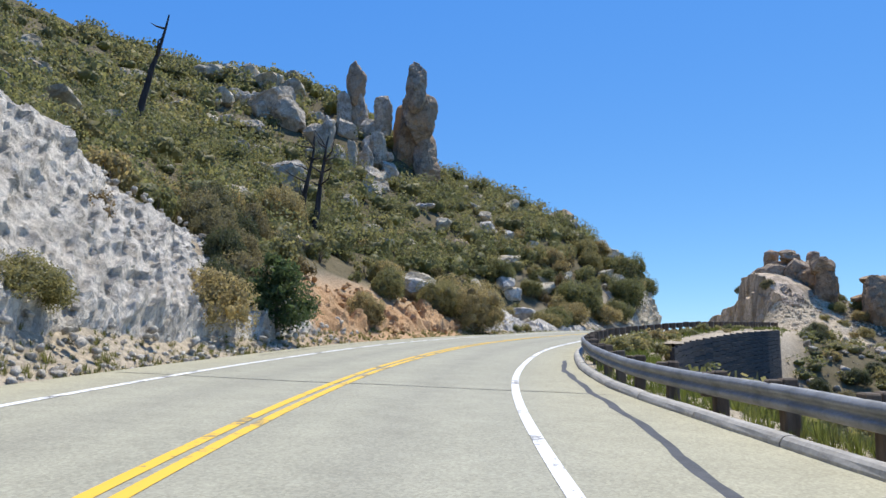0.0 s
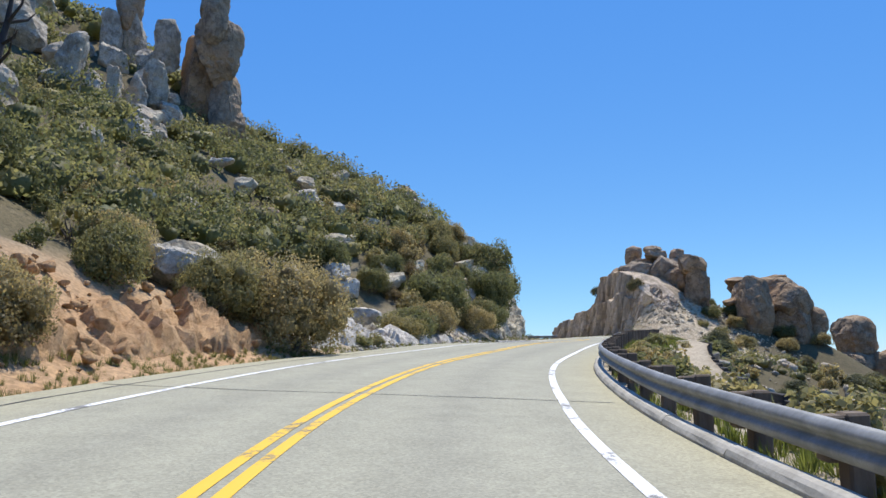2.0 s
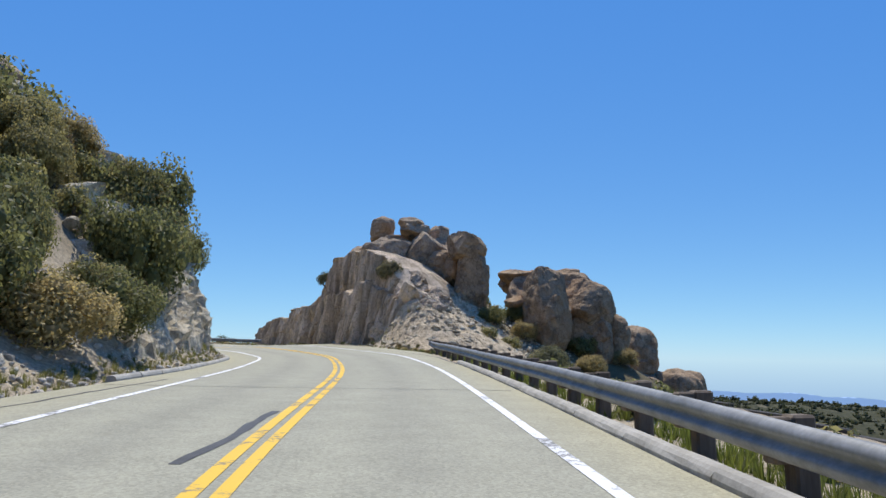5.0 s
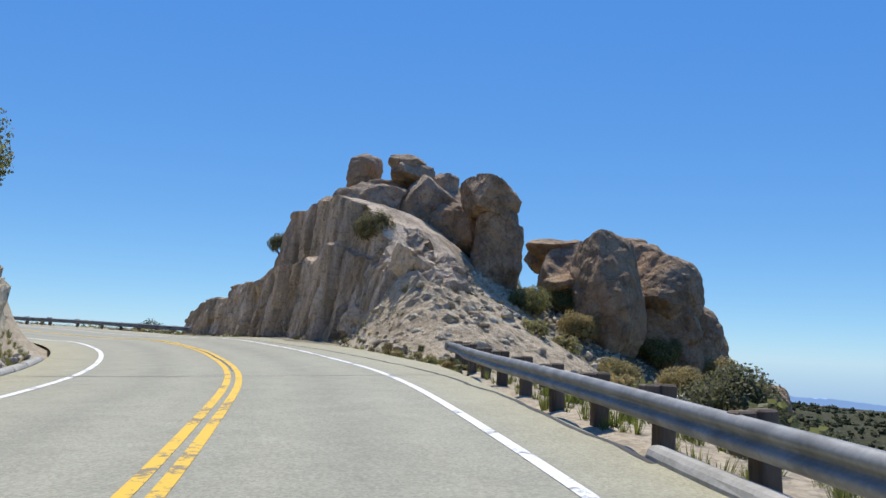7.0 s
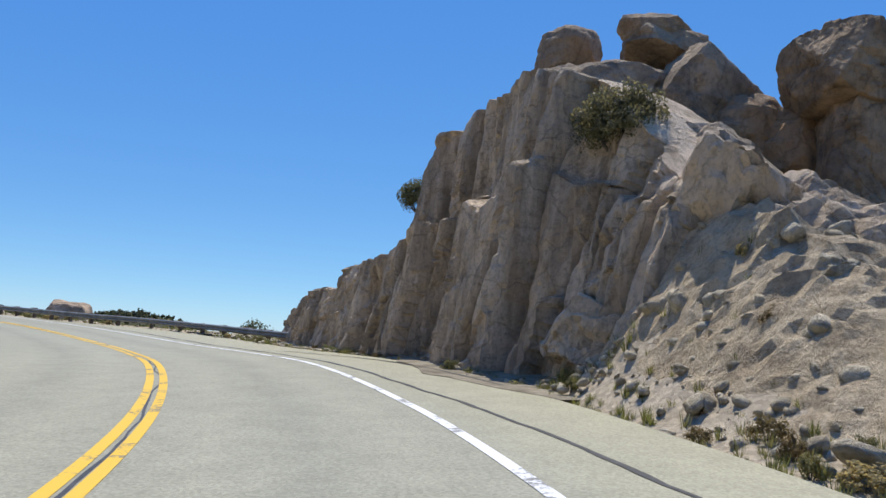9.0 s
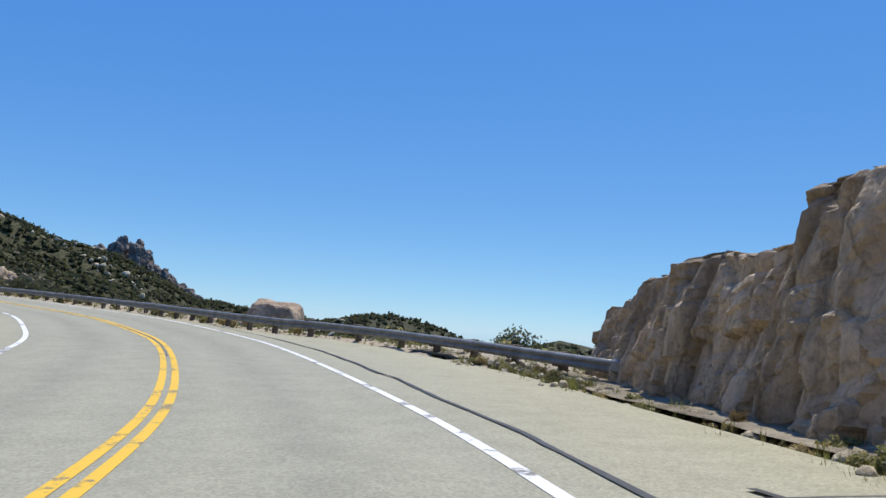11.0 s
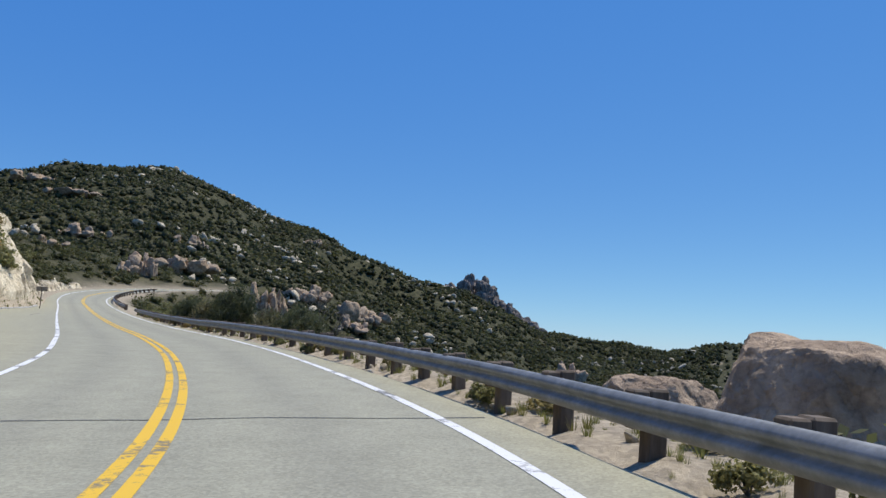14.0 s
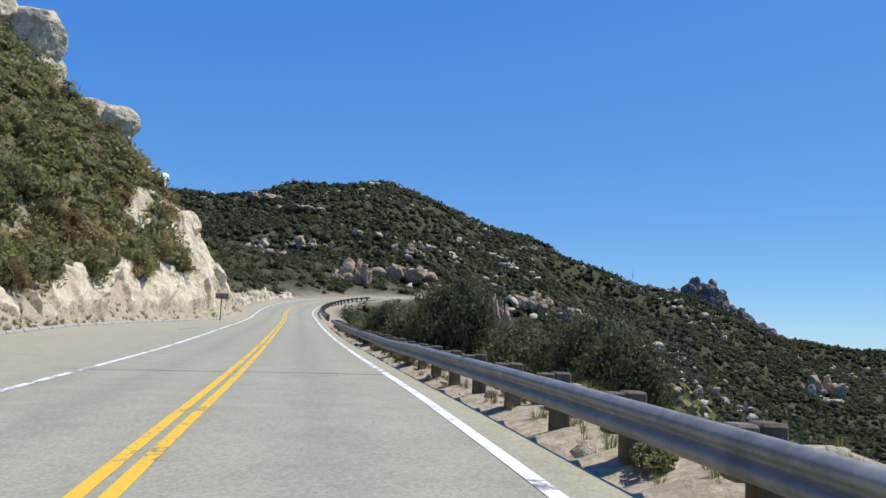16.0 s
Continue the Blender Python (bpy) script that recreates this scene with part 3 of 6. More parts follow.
def sphere(level):
    bm = bmesh.new()
    bmesh.ops.create_icosphere(bm, subdivisions=level, radius=1)
    v = np.array([tuple(q.co) for q in bm.verts])
    f = [[q.index for q in fc.verts] for fc in bm.faces]
    bm.free()
    return v, f


SPHERES = {k: sphere(k) for k in (1, 2, 3, 4, 5, 6)}


def worley(p, size, seed):
    """Nearest of scattered joint centres: gap to the next, the centre, and three random numbers for it."""
    q = p / size
    i = np.floor(q).astype(np.int64)
    f1, f2 = np.full(len(p), 9.0), np.full(len(p), 9.0)
    cen, own = np.zeros((len(p), 3)), np.zeros((len(p), 3))
    for dx in (-1, 0, 1):
        for dy in (-1, 0, 1):
            for dz in (-1, 0, 1):
                j = i + np.array([dx, dy, dz])
                n = (j[:, 0] * 374761393 + j[:, 1] * 668265263 + j[:, 2] * 1103515245 + seed * 1442695041) & 0x7fffffff
                h = []
                for k in range(3):
                    n = ((n ^ (n >> 13)) * 1274126177 + k * 77731) & 0x7fffffff
                    h.append(((n ^ (n >> 16)) & 0xffff) / 65535.0)
                h = np.stack(h, -1)
                c = j + h
                dist = np.linalg.norm(q - c, axis=1)
                near = dist < f1
                f2 = np.where(near, f1, np.minimum(f2, dist))
                cen[near], own[near] = c[near], h[near]
                f1 = np.where(near, dist, f1)
    return f2 - f1, cen * size, own * 7.31 % 1.0


def facets(p, size, seed, tilt=0.9, seam=0.5):
    """Height of a surface broken into tilted plates of about that size, with seams between them."""
    gap, cen, own = worley(p + np.column_stack([fbm3(p, 1.1 / size, 2, seed + k) for k in (1, 2, 3)]) * size * 0.22, size, seed)
    d = (own[:, 0] - 0.5) * 0.5 + tilt * (((own - 0.5) * 2) * (p - cen) / size).sum(1) * 0.5
    return size * (d - seam * 0.22 * np.exp(-(gap / 0.07) ** 2))


def rock_shape(radii, seed, level=4, planes=9, cut=0.80, rough=0.10, layers=0.0, square=3.0, broken=1.0):
    """A weathered rock: a ball flattened by joint planes, roughened, with bedding grooves where it has layers."""
    rng = np.random.default_rng(seed)
    v, f = SPHERES[level]
    v = v / ((np.abs(v) ** square).sum(1) ** (1 / square))[:, None]
    v *= (1 + 0.24 * fbm3(v, 0.9, 2, seed))[:, None]
    for k in range(planes):
        n = rng.normal(size=3)
        n /= np.linalg.norm(n)
        c = cut * rng.uniform(0.82, 1.12)
        over = np.maximum(v @ n - c, 0)
        v -= (over * 0.95)[:, None] * n
    u = v / (np.linalg.norm(v, axis=1)[:, None] + 1e-9)
    v = v * np.array(radii)
    size = float(np.mean(radii))
    d = fbm3(v, 0.9 / size, 5, seed + 3) * rough * 1.5 * size + fbm3(v, 2.6, 4, seed + 5) * 0.10 * min(size, 2) * (0.35 + 0.65 * broken)
    rid = fbm3(v, 1.5 / size, 3, seed + 9, True)
    d -= np.maximum(rid - 0.42, 0) * 0.45 * size * rough * 4
    if layers:
        zz = v[:, 2] + fbm3(v, 0.5, 3, seed + 4) * 0.5
        d -= layers * np.maximum(np.sin(zz * 6.2832 / 1.7 + seed) - 0.72, 0) * 1.6
    if level > 2:
        d += facets(v, 0.85 * size, seed + 20, 0.5) * broken * 0.34
    if level > 3:
        d += facets(v, 0.36 * size, seed + 21, 0.6) * broken * 0.36
    v = v + u * d[:, None]
    return v, f


def rock(name, at, radii, seed, mat, label, category="boulder", turn=0.0, lean=0.0, group="", level=4, planes=9, cut=0.80, rough=0.10, layers=0.0, broken=1.0, square=3.0):
    v, f = rock_shape(radii, seed, min(level + 1, 6), planes, cut, rough, layers, square, broken)
    ob = mesh_object(name, v, f, mat, None, False)
    ob.matrix_basis = pose(*at, lean, 0, turn)
    return tagged(ob, label, category, group)


# ---- guard rails ----
BEAM = [(0.012, 0.150), (0.0, 0.156), (-0.035, 0.140), (-0.072, 0.108), (-0.083, 0.085), (-0.083, 0.058), (-0.062, 0.036), (-0.024, 0.012),
        (-0.024, -0.012), (-0.062, -0.036), (-0.083, -0.058), (-0.083, -0.085), (-0.072, -0.108), (-0.035, -0.140), (0.0, -0.156), (0.012, -0.150)]


def box(sx, sy, sz, bevel=0.01):
    bm = bmesh.new()
    bmesh.ops.create_cube(bm, size=1, matrix=Matrix.Diagonal((sx, sy, sz, 1)))
    if bevel:
        bmesh.ops.bevel(bm, geom=bm.edges[:], offset=bevel, segments=1, affect='EDGES')
    me = bpy.data.meshes.new("box")
    bm.to_mesh(me)
    bm.free()
    return me


def part(name, me, mat, parent, at=None, label=""):
    if not me.materials:
        me.materials.append(mat)
    ob = new(name, me)
    ob.parent = parent
    if at is not None:
        ob.matrix_basis = at
    return tagged(ob, label)


POST = box(0.20, 0.20, 1.24, 0.022)
BLOCK = box(0.17, 0.20, 0.36, 0.018)
BOLT = box(0.03, 0.05, 0.05, 0.01)


def guard_rail(s0, s1, offset, label, dip_end=True):
    """A W-beam rail on timber posts with blocks, along the road at the given offsets."""
    top = empty("guard_rail", road_at(np.array([s0]), np.array([offset(s0)]))[0])
    inv = Matrix.Translation(top.location).inverted()
    s = np.arange(s0, s1, 0.6)
    base = road_at(s, offset(s))
    cross = [np.interp(s, ST, RGT[:, k]) for k in range(2)]
    lift = 0.435 + fbm(s, s * 0, 0.15, 2, 5) * 0.03
    wob = fbm(s, s * 0 + 4, 0.1, 2, 6) * 0.03
    v = []
    for a, h in BEAM:
        v.append(np.stack([base[:, 0] + cross[0] * (a + wob), base[:, 1] + cross[1] * (a + wob), base[:, 2] + lift + h], -1))
    v = np.stack(v, 1).reshape(-1, 3) - np.array(top.location)
    beam = mesh_object("beam", v, grid_faces(len(s), len(BEAM)), M_STEEL, top)
    sol = beam.modifiers.new("thickness", 'SOLIDIFY')
    sol.thickness = 0.006
    tagged(beam, "weathered galvanised steel W-beam")
    rng = np.random.default_rng(int(s0))
    for k, sp in enumerate(np.arange(s0 + 0.4, s1 - 0.3, 1.905)):
        w = float(np.interp(sp, s, wob))
        p = road_at(np.array([sp]), np.array([offset(sp) + 0.27 + w]))[0]
        m = inv @ pose(p[0], p[1], p[2] + 0.0 + rng.uniform(-0.02, 0.03), rng.uniform(-2, 2), rng.uniform(-2, 2), way_at(sp) + rng.uniform(-3, 3))
        post = part("post", POST, M_POST, top, m)
        part("block", BLOCK, M_POST, post, pose(-0.185, 0, 0.425, 0, 0, 0))
        part("bolt", BOLT, M_STEEL, post, pose(-0.27, 0, 0.42, 0, 0, 0))
    # rounded end pieces
    for end, sp in ((0, s[0]), (1, s[-1])):
        cap = box(0.16, 0.35, 0.30, 0.05)
        p = road_at(np.array([sp]), np.array([offset(sp) - 0.03]))[0]
        part("end_wing", cap, M_STEEL, top, inv @ pose(p[0], p[1], p[2] + 0.455, 0, 0, way_at(sp)), "flared steel end piece")
    return tagged(top, label, "guard rail", "roadside guard rails")


R1_AT = [0, 30, 37, 40, 43, 46, 51, 58, 66, 80, 93, 110, 118, 122, 126, 128, 131]
R1_OFF = [6.9, 6.8, 6.6, 6.3, 5.85, 5.4, 4.97, 4.66, 4.5, 4.38, 4.27, 4.4, 4.75, 5.05, 5.7, 6.3, 7.2]
guard_rail(6, 131, lambda s: np.interp(s, R1_AT, R1_OFF), "long grey steel guard rail on dark timber posts behind a kerb")
# faded red paint on the beam, as plain bars
M_RED = plain("faded_red_paint", (0.42, 0.06, 0.05), (0.55, 0.13, 0.10), 9, 0.7, own=False)
marked = [o for o in bpy.data.objects if o.name == "guard_rail"][0]
for k in range(5):
    sp = 80.55 + 0.16 * k
    p = road_at(np.array([sp]), np.array([float(np.interp(sp, R1_AT, R1_OFF)) - 0.088]))[0]
    part("paint_mark", box(0.006, 0.05, 0.09 if k % 2 else 0.06, 0), M_RED, marked,
         Matrix.Translation(marked.location).inverted() @ pose(p[0], p[1], p[2] + (0.525 if k < 3 else 0.39), 20 if k % 2 else -15, 0, way_at(sp)), "faded red paint stroke")
R2_AT = [158, 165, 173, 175, 176, 177, 178, 180, 181, 183, 186, 196, 200, 207, 215, 360]
R2_OFF = [9.6, 8.9, 7.6, 6.95, 6.45, 5.8, 5.35, 5.0, 4.72, 4.5, 4.28, 4.3, 4.15, 3.95, 3.85, 4.0]
guard_rail(163, 262, lambda s: np.interp(s, R2_AT, R2_OFF), "curving grey steel guard rail on dark timber posts above the valley")
guard_rail(276, 335, lambda s: np.interp(s, R2_AT, R2_OFF), "distant steel guard rail on dark timber posts round a bend")

# ---- kerbs ----
def kerb_line(s0, s1, offset, label, length, gap, height, side=1):
    """A low kerb cast in lengths, each a piece."""
    top = empty("kerb", road_at(np.array([s0]), np.array([offset(s0)]))[0])
    inv = Matrix.Translation(top.location).inverted()
    me = bpy.data.meshes.new("kerb_length")
    bm = bmesh.new()
    ys = np.linspace(-length / 2, length / 2, 5)
    rng = np.random.default_rng(4)
    prof = [(-0.13, -0.25), (-0.125, height * 0.35), (-0.10, height * 0.72), (-0.06, height * 0.93), (0.0, height), (0.07, height * 0.93), (0.11, height * 0.7), (0.13, -0.25)]
    rows = [[bm.verts.new((a * side + rng.normal() * 0.003, y, h + (rng.normal() * 0.003 if h > 0 else 0))) for a, h in prof] for y in ys]
    for r0, r1 in zip(rows, rows[1:]):
        for k in range(len(prof) - 1):
            bm.faces.new((r0[k], r0[k + 1], r1[k + 1], r1[k]))
    bm.faces.new(rows[0])
    bm.faces.new(rows[-1][::-1])
    bmesh.ops.recalc_face_normals(bm, faces=bm.faces[:])
    bm.to_mesh(me)
    bm.free()
    for sp in np.arange(s0, s1, length + gap):
        a, b = (road_at(np.array([q]), np.array([offset(q)]))[0] for q in (sp, sp + length + gap))
        p, w = (a + b) / 2, b - a
        run = math.hypot(w[0], w[1])
        m = pose(p[0], p[1], p[2] - 0.01 + rng.normal() * 0.004, math.degrees(math.atan2(w[2], run)), rng.normal() * 0.6, math.degrees(math.atan2(-w[0], w[1])) + rng.normal() * 0.12)
        part("kerb_length", me, M_KERB, top, inv @ m @ Matrix.Diagonal((1, (run - gap) / length, 1, 1)))
    return tagged(top, label, "kerb", kind="structure")


kerb_line(8, 113, lambda s: edge_r(s) + 0.13, "pale concrete kerb in long lengths beside the asphalt", 2.4, 0.015, 0.135)
kerb_line(104, 131, lambda s: edge_l(s) - 0.13, "low concrete kerb along the inner edge of the bend", 1.78, 0.1, 0.13, -1)
kerb_line(218, 268, lambda s: edge_l(s) - 0.13, "low concrete kerb at the edge of the paved turnout", 1.78, 0.1, 0.13, -1)

# ---- retaining wall of timber lagging under the verge ----
def retaining_wall():
    top = empty("retaining_wall", (20, 54, 2))
    inv = Matrix.Translation(top.location).inverted()
    me = box(2.15, 0.12, 0.27, 0.012)
    rng = np.random.default_rng(8)
    pts = [road_at(np.array([s]), np.array([float(edge_r(s)) + float(np.interp(s, *SECTIONS["verge"])) + 1.0]), 0)[0] for s in np.arange(67.5, 110.2, 2.0)]
    for a, b in zip(pts, pts[1:]):
        mid, way = (a + b) / 2, math.degrees(math.atan2(-(b - a)[0], (b - a)[1]))
        n = int(np.interp(mid[1], [34, 40, 46, 66, 70], [4, 10, 15, 22, 23]))
        for k in range(n):
            part("lagging_board", me, M_LAGGING, top, inv @ pose(mid[0] + rng.normal() * 0.005, mid[1] + rng.normal() * 0.005, mid[2] - 0.32 - 0.285 * k + rng.normal() * 0.004, 0, rng.normal() * 0.2, way + 90))
        w = box(0.12, 0.12, 0.285 * n, 0.01)
        part("soldier_post", w, M_LAGGING, top, inv @ pose(a[0] - 0.1, a[1], a[2] - 0.3 - 0.143 * n, 0, 0, way))
    return tagged(top, "dark timber retaining wall of horizontal boards below the road verge", "retaining wall")


retaining_wall()
# the earth shelf that the wall holds up
s = np.arange(72.5, 110.5, 0.4)
vg = np.interp(s, *SECTIONS["verge"])
rows_ = [road_at(s, edge_r(s) + vg + o) + np.stack([0 * s, 0 * s, fbm(s, s * 0 + o, 0.8, 3, 61) * 0.07 + z], -1)
         for o, z in ((-1.1, -0.22), (-0.6, -0.14), (0.0, -0.15), (0.5, -0.17), (0.98, -0.22), (1.0, -0.9))]
tagged(mesh_object("verge", np.stack(rows_, 1).reshape(-1, 3), grid_faces(len(s), 6)[:, ::-1], M_SOIL), "stony earth verge above the timber wall", "verge", kind="structure")

# ---- sealed cracks ----
def crack(points_s, points_d, width, label, seed=0):
    n = max(int(max(abs(points_s[-1] - points_s[0]), abs(points_d[-1] - points_d[0])) / 0.35), 3)
    u = np.linspace(0, 1, n)
    v = np.linspace(0, 1, len(points_s))
    s = np.interp(u, v, points_s) + fbm(u * n * 0.25, u * 0, 1, 3, seed) * 0.10
    d = np.interp(u, v, points_d) + fbm(u * n * 0.25, u * 0 + 9, 1, 3, seed + 1) * 0.09
    w = width * (1 + 0.45 * fbm(u * n * 0.6, u * 0 + 3, 1, 2, seed))
    c = road_at(s, d, 0.004)
    t = np.gradient(c[:, :2], axis=0)
    t /= np.linalg.norm(t, axis=1)[:, None] + 1e-9
    r = np.column_stack([t[:, 1], -t[:, 0], 0 * t[:, 0]])
    verts = np.stack([c - r * w[:, None] / 2, c + r * w[:, None] / 2], 1).reshape(-1, 3)
    return tagged(mesh_object("crack_seal", verts, grid_faces(n, 2)[:, ::-1], M_TAR), label, "road marking", kind="structure")


for k, sc in enumerate((45, 66.3, 79.9, 102.3, 124.5, 153.8, 179.5, 189, 217, 252)):
    wl, wr = float(edge_l(sc)), float(edge_r(sc))
    crack([sc + 0.5, sc + 0.1, sc, sc - 0.2], [wl + 0.2, -2, 1, min(wr - 0.2, 6)], 0.05, "thin dark sealed crack across the asphalt", k)
crack([34, 37, 41, 44, 47, 50, 54], [4.3, 4.47, 4.64, 4.62, 4.54, 4.3, 4.2], 0.13, "winding dark tar seam on the shoulder", 20)
crack([114, 120, 126, 131, 138, 142, 147, 156, 163, 170], [4.3, 4.5, 4.62, 4.6, 4.36, 4.14, 4.05, 4.15, 4.25, 4.29], 0.09, "long dark tar seam beside the edge line", 21)
crack([141, 148, 154], [6.0, 5.6, 5.0], 0.12, "short dark tar seam near the cliff", 22)
crack([170, 175, 179, 183], [4.29, 4.18, 4.1, 4.15], 0.08, "dark tar seam beside the edge line", 23)
crack([52, 66, 80, 95, 105], [-4.3, -4.25, -4.2, -4.1, -3.9], 0.06, "thin dark seam along the inner shoulder", 24)
crack([218, 226, 236, 246], [-7.2, -6.4, -5.2, -4.2], 0.09, "dark tar seam across the paved turnout", 25)
crack([126, 134, 142, 148], [0.02, -0.02, 0.03, 0.0], 0.035, "dark worn tar between the yellow lines", 26)
crack([93, 94.5, 96, 97.5], [-0.52, -0.42, -0.36, -0.3], 0.13, "dark asphalt patch beside the yellow lines", 27)
crack([168, 174, 182], [0.0, 0.03, -0.02], 0.03, "dark worn tar between the yellow lines", 28)


# ---- the outcrop beside the bend ----
# the lower tier's edge and the upper tier's, by y
TIER_Y = [96.5, 98, 100, 102, 104, 106, 107, 109, 110, 111, 112, 115, 118, 119.6, 120, 122, 124, 126, 128, 129.5]
TIER_Z = [6.5, 7.2, 8.1, 8.9, 9.3, 8.8, 9.2, 8.9, 8.85, 8.5, 8.25, 8.25, 8.15, 8.1, 7.4, 7.35, 7.2, 6.9, 6.5, 5.6]
CLIFF_Y = [96.5, 98, 100, 101.5, 103, 105, 108, 111.5, 113.5, 115.1, 116.2, 116.8]
CLIFF_TOP = [6.6, 7.4, 9.0, 10.6, 11.7, 12.3, 12.6, 12.4, 11.8, 11.0, 9.6, 7.0]


def cliff():
    """The fractured road-side face: tall upright slabs with long thin joints, a ledge, and low steps at its end."""
    ys = np.arange(96.5, 129.51, 0.085)
    rng = np.random.default_rng(12)
    edges = np.cumsum(rng.uniform(0.55, 2.3, 60)) + 95.5
    ledge = np.interp(ys, TIER_Y, TIER_Z) + fbm(ys, ys * 0, 0.7, 3, 52) * np.clip((110 - ys) / 4, 0, 0.6)
    top = np.maximum(ledge + 0.1, np.interp(ys, CLIFF_Y, CLIFF_TOP))
    ledge = np.minimum(ledge, top - 0.1)
    back = np.interp(ys, [100, 104, 108, 112, 114, 116], [0.35, 0.3, 0.55, 1.2, 1.7, 2.0]) * (1 + 0.6 * fbm(ys, ys * 0, 0.8, 3, 53))
    base = np.interp(ys, [96, 99, 104, 112, 118, 125, 128, 129, 129.6], [42.4, 41.7, 41.5, 42.0, 42.5, 43.0, 43.3, 44.0, 46.0])
    vs = np.linspace(0, 1, 100)
    verts = []
    for v in vs:
        # up the lower face, over the ledge, up the upper face, back over the top
        p = np.zeros((len(ys), 3))
        p[:, 1] = ys
        z0 = 4.2
        if v < 0.5:
            u = v / 0.5
            p[:, 0] = 0.6 * u ** 1.3
            p[:, 2] = z0 + (ledge - z0) * u
        elif v < 0.58:
            u = (v - 0.5) / 0.08
            p[:, 0] = 0.6 + (0.1 + back * np.clip((top - ledge) / 1.5, 0, 1)) * u
            p[:, 2] = ledge + 0.12 * u
        elif v < 0.84:
            u = (v - 0.58) / 0.26
            p[:, 0] = 0.7 + back * np.clip((top - ledge) / 1.5, 0, 1) + 0.4 * u
            p[:, 2] = ledge + 0.12 + (top - ledge - 0.12) * u
        else:
            u = (v - 0.84) / 0.16
            p[:, 0] = 1.1 + back * np.clip((top - ledge) / 1.5, 0, 1) + 6.5 * u
            p[:, 2] = top + 0.25 * np.sin(u * 3) - 1.6 * u * u
        p[:, 0] += base
        verts.append(p)
    v = np.stack(verts, 1)
    flat = v.reshape(-1, 3).copy()
    vv = np.tile(vs, len(ys))
    low = np.clip((flat[:, 1] - 115) / 3, 0, 1)
    # upright joints, wandering and leaning a little with height
    wand = flat[:, 1] + fbm3(flat * np.array([1, 1, 0.3]), 0.5, 3, 31) * 0.9 + 0.16 * (flat[:, 2] - 5)
    cell = np.searchsorted(edges, wand)
    dist = np.minimum(np.abs(wand - edges[np.clip(cell - 1, 0, 59)]), np.abs(wand - edges[np.clip(cell, 0, 59)]))
    depth = rng.uniform(-0.62, 0.28, 62)[cell] * (1 - 0.6 * low)
    hair = wand + fbm3(flat * np.array([1, 1, 0.2]), 1.6, 3, 34) * 0.5
    fine = np.abs(hair / 0.42 - np.round(hair / 0.42)) * 0.42
    part_way = np.clip(fbm3(flat * np.array([1, 1, 0.35]), 0.7, 2, 41) * 3, 0, 1)
    front = np.clip((0.90 - vv) / 0.08, 0.15, 1)
    off = depth - 0.62 * np.exp(-(dist / 0.10) ** 2) * (1 - 0.5 * low) - 0.26 * part_way * np.exp(-(fine / 0.06) ** 2)
    # breaks across the slabs, few and shallow
    lev = flat[:, 2] + rng.uniform(0, 4, 62)[cell] + 0.5 * flat[:, 1] + fbm3(flat, 0.6, 2, 33) * 0.6
    off += np.random.default_rng(5).uniform(-0.07, 0.07, (62, 40))[cell, np.floor(lev / 3.1).astype(int) % 40]
    off += fbm3(flat * np.array([1, 1, 0.3]), 0.9, 5, 35) * 0.16 + fbm3(flat * np.array([1, 1, 0.14]), 2.2, 3, 36, True) * 0.14
    tall = (flat + np.array([0, 1, 0]) * flat[:, 2:] * 0.22) * np.array([1, 1, 0.16])
    off += facets(tall, 1.5, 39, 1.2, 0.4) * 0.30 + facets(tall * np.array([1, 1, 1.4]), 0.55, 40, 1.2, 0.4) * 0.42
    off += low * facets(flat + np.array([0, 1, 0]) * flat[:, 2:] * 0.5, 1.1, 42, 1.1, 0.5) * 0.30
    off -= 0.9 * np.exp(-((flat[:, 1] - 113.6) / 0.8) ** 2 - ((flat[:, 2] - 6.9) / 0.8) ** 2)
    flat[:, 0] -= off * front
    flat[:, 2] += fbm3(flat, 0.8, 4, 37) * 0.22 * np.clip((vv - 0.2) / 0.3, 0, 1)
    ob = mesh_object("rock_cliff", flat, grid_faces(len(ys), len(vs))[:, ::-1], M_CLIFF, None, False)
    return tagged(ob, "shaded brown granite road cut split by upright joints", "cliff")


cliff()
OUT = "outcrop boulders"
TOPS = [  # x, y, z, radii, seed, turn
    (47.3, 109.6, 14.9, 1.08, 1.15, 1.00, 41, 20), (48.2, 106.4, 15.25, 0.90, 0.85, 0.50, 42, 10), (48.4, 106.5, 14.55, 1.35, 1.25, 0.62, 43, -8),
    (47.9, 108.6, 13.7, 1.5, 1.9, 0.55, 45, 12), (49.0, 105.9, 12.4, 2.1, 2.1, 1.95, 44, 5), (49.5, 104.3, 11.3, 1.35, 1.3, 1.35, 47, 0),
    (53.1, 109.2, 14.8, 0.9, 0.9, 0.95, 49, 0), (54.0, 108.7, 14.2, 0.75, 0.8, 1.0, 58, 30), (52.6, 108.4, 12.6, 2.2, 1.8, 1.8, 59, 0),
    (46.0, 106.6, 12.0, 1.7, 2.3, 1.5, 46, 30), (49.4, 107.8, 11.8, 2.4, 2.4, 2.2, 50, 0), (46.4, 108.2, 12.4, 1.6, 2.2, 1.4, 53, 0),
    (46.6, 111.2, 11.6, 1.8, 1.6, 1.8, 48, 0), (50.6, 105.8, 10.6, 1.8, 1.6, 2.2, 55, 20), (51.8, 104.8, 9.4, 1.9, 1.9, 2.3, 56, 50)]
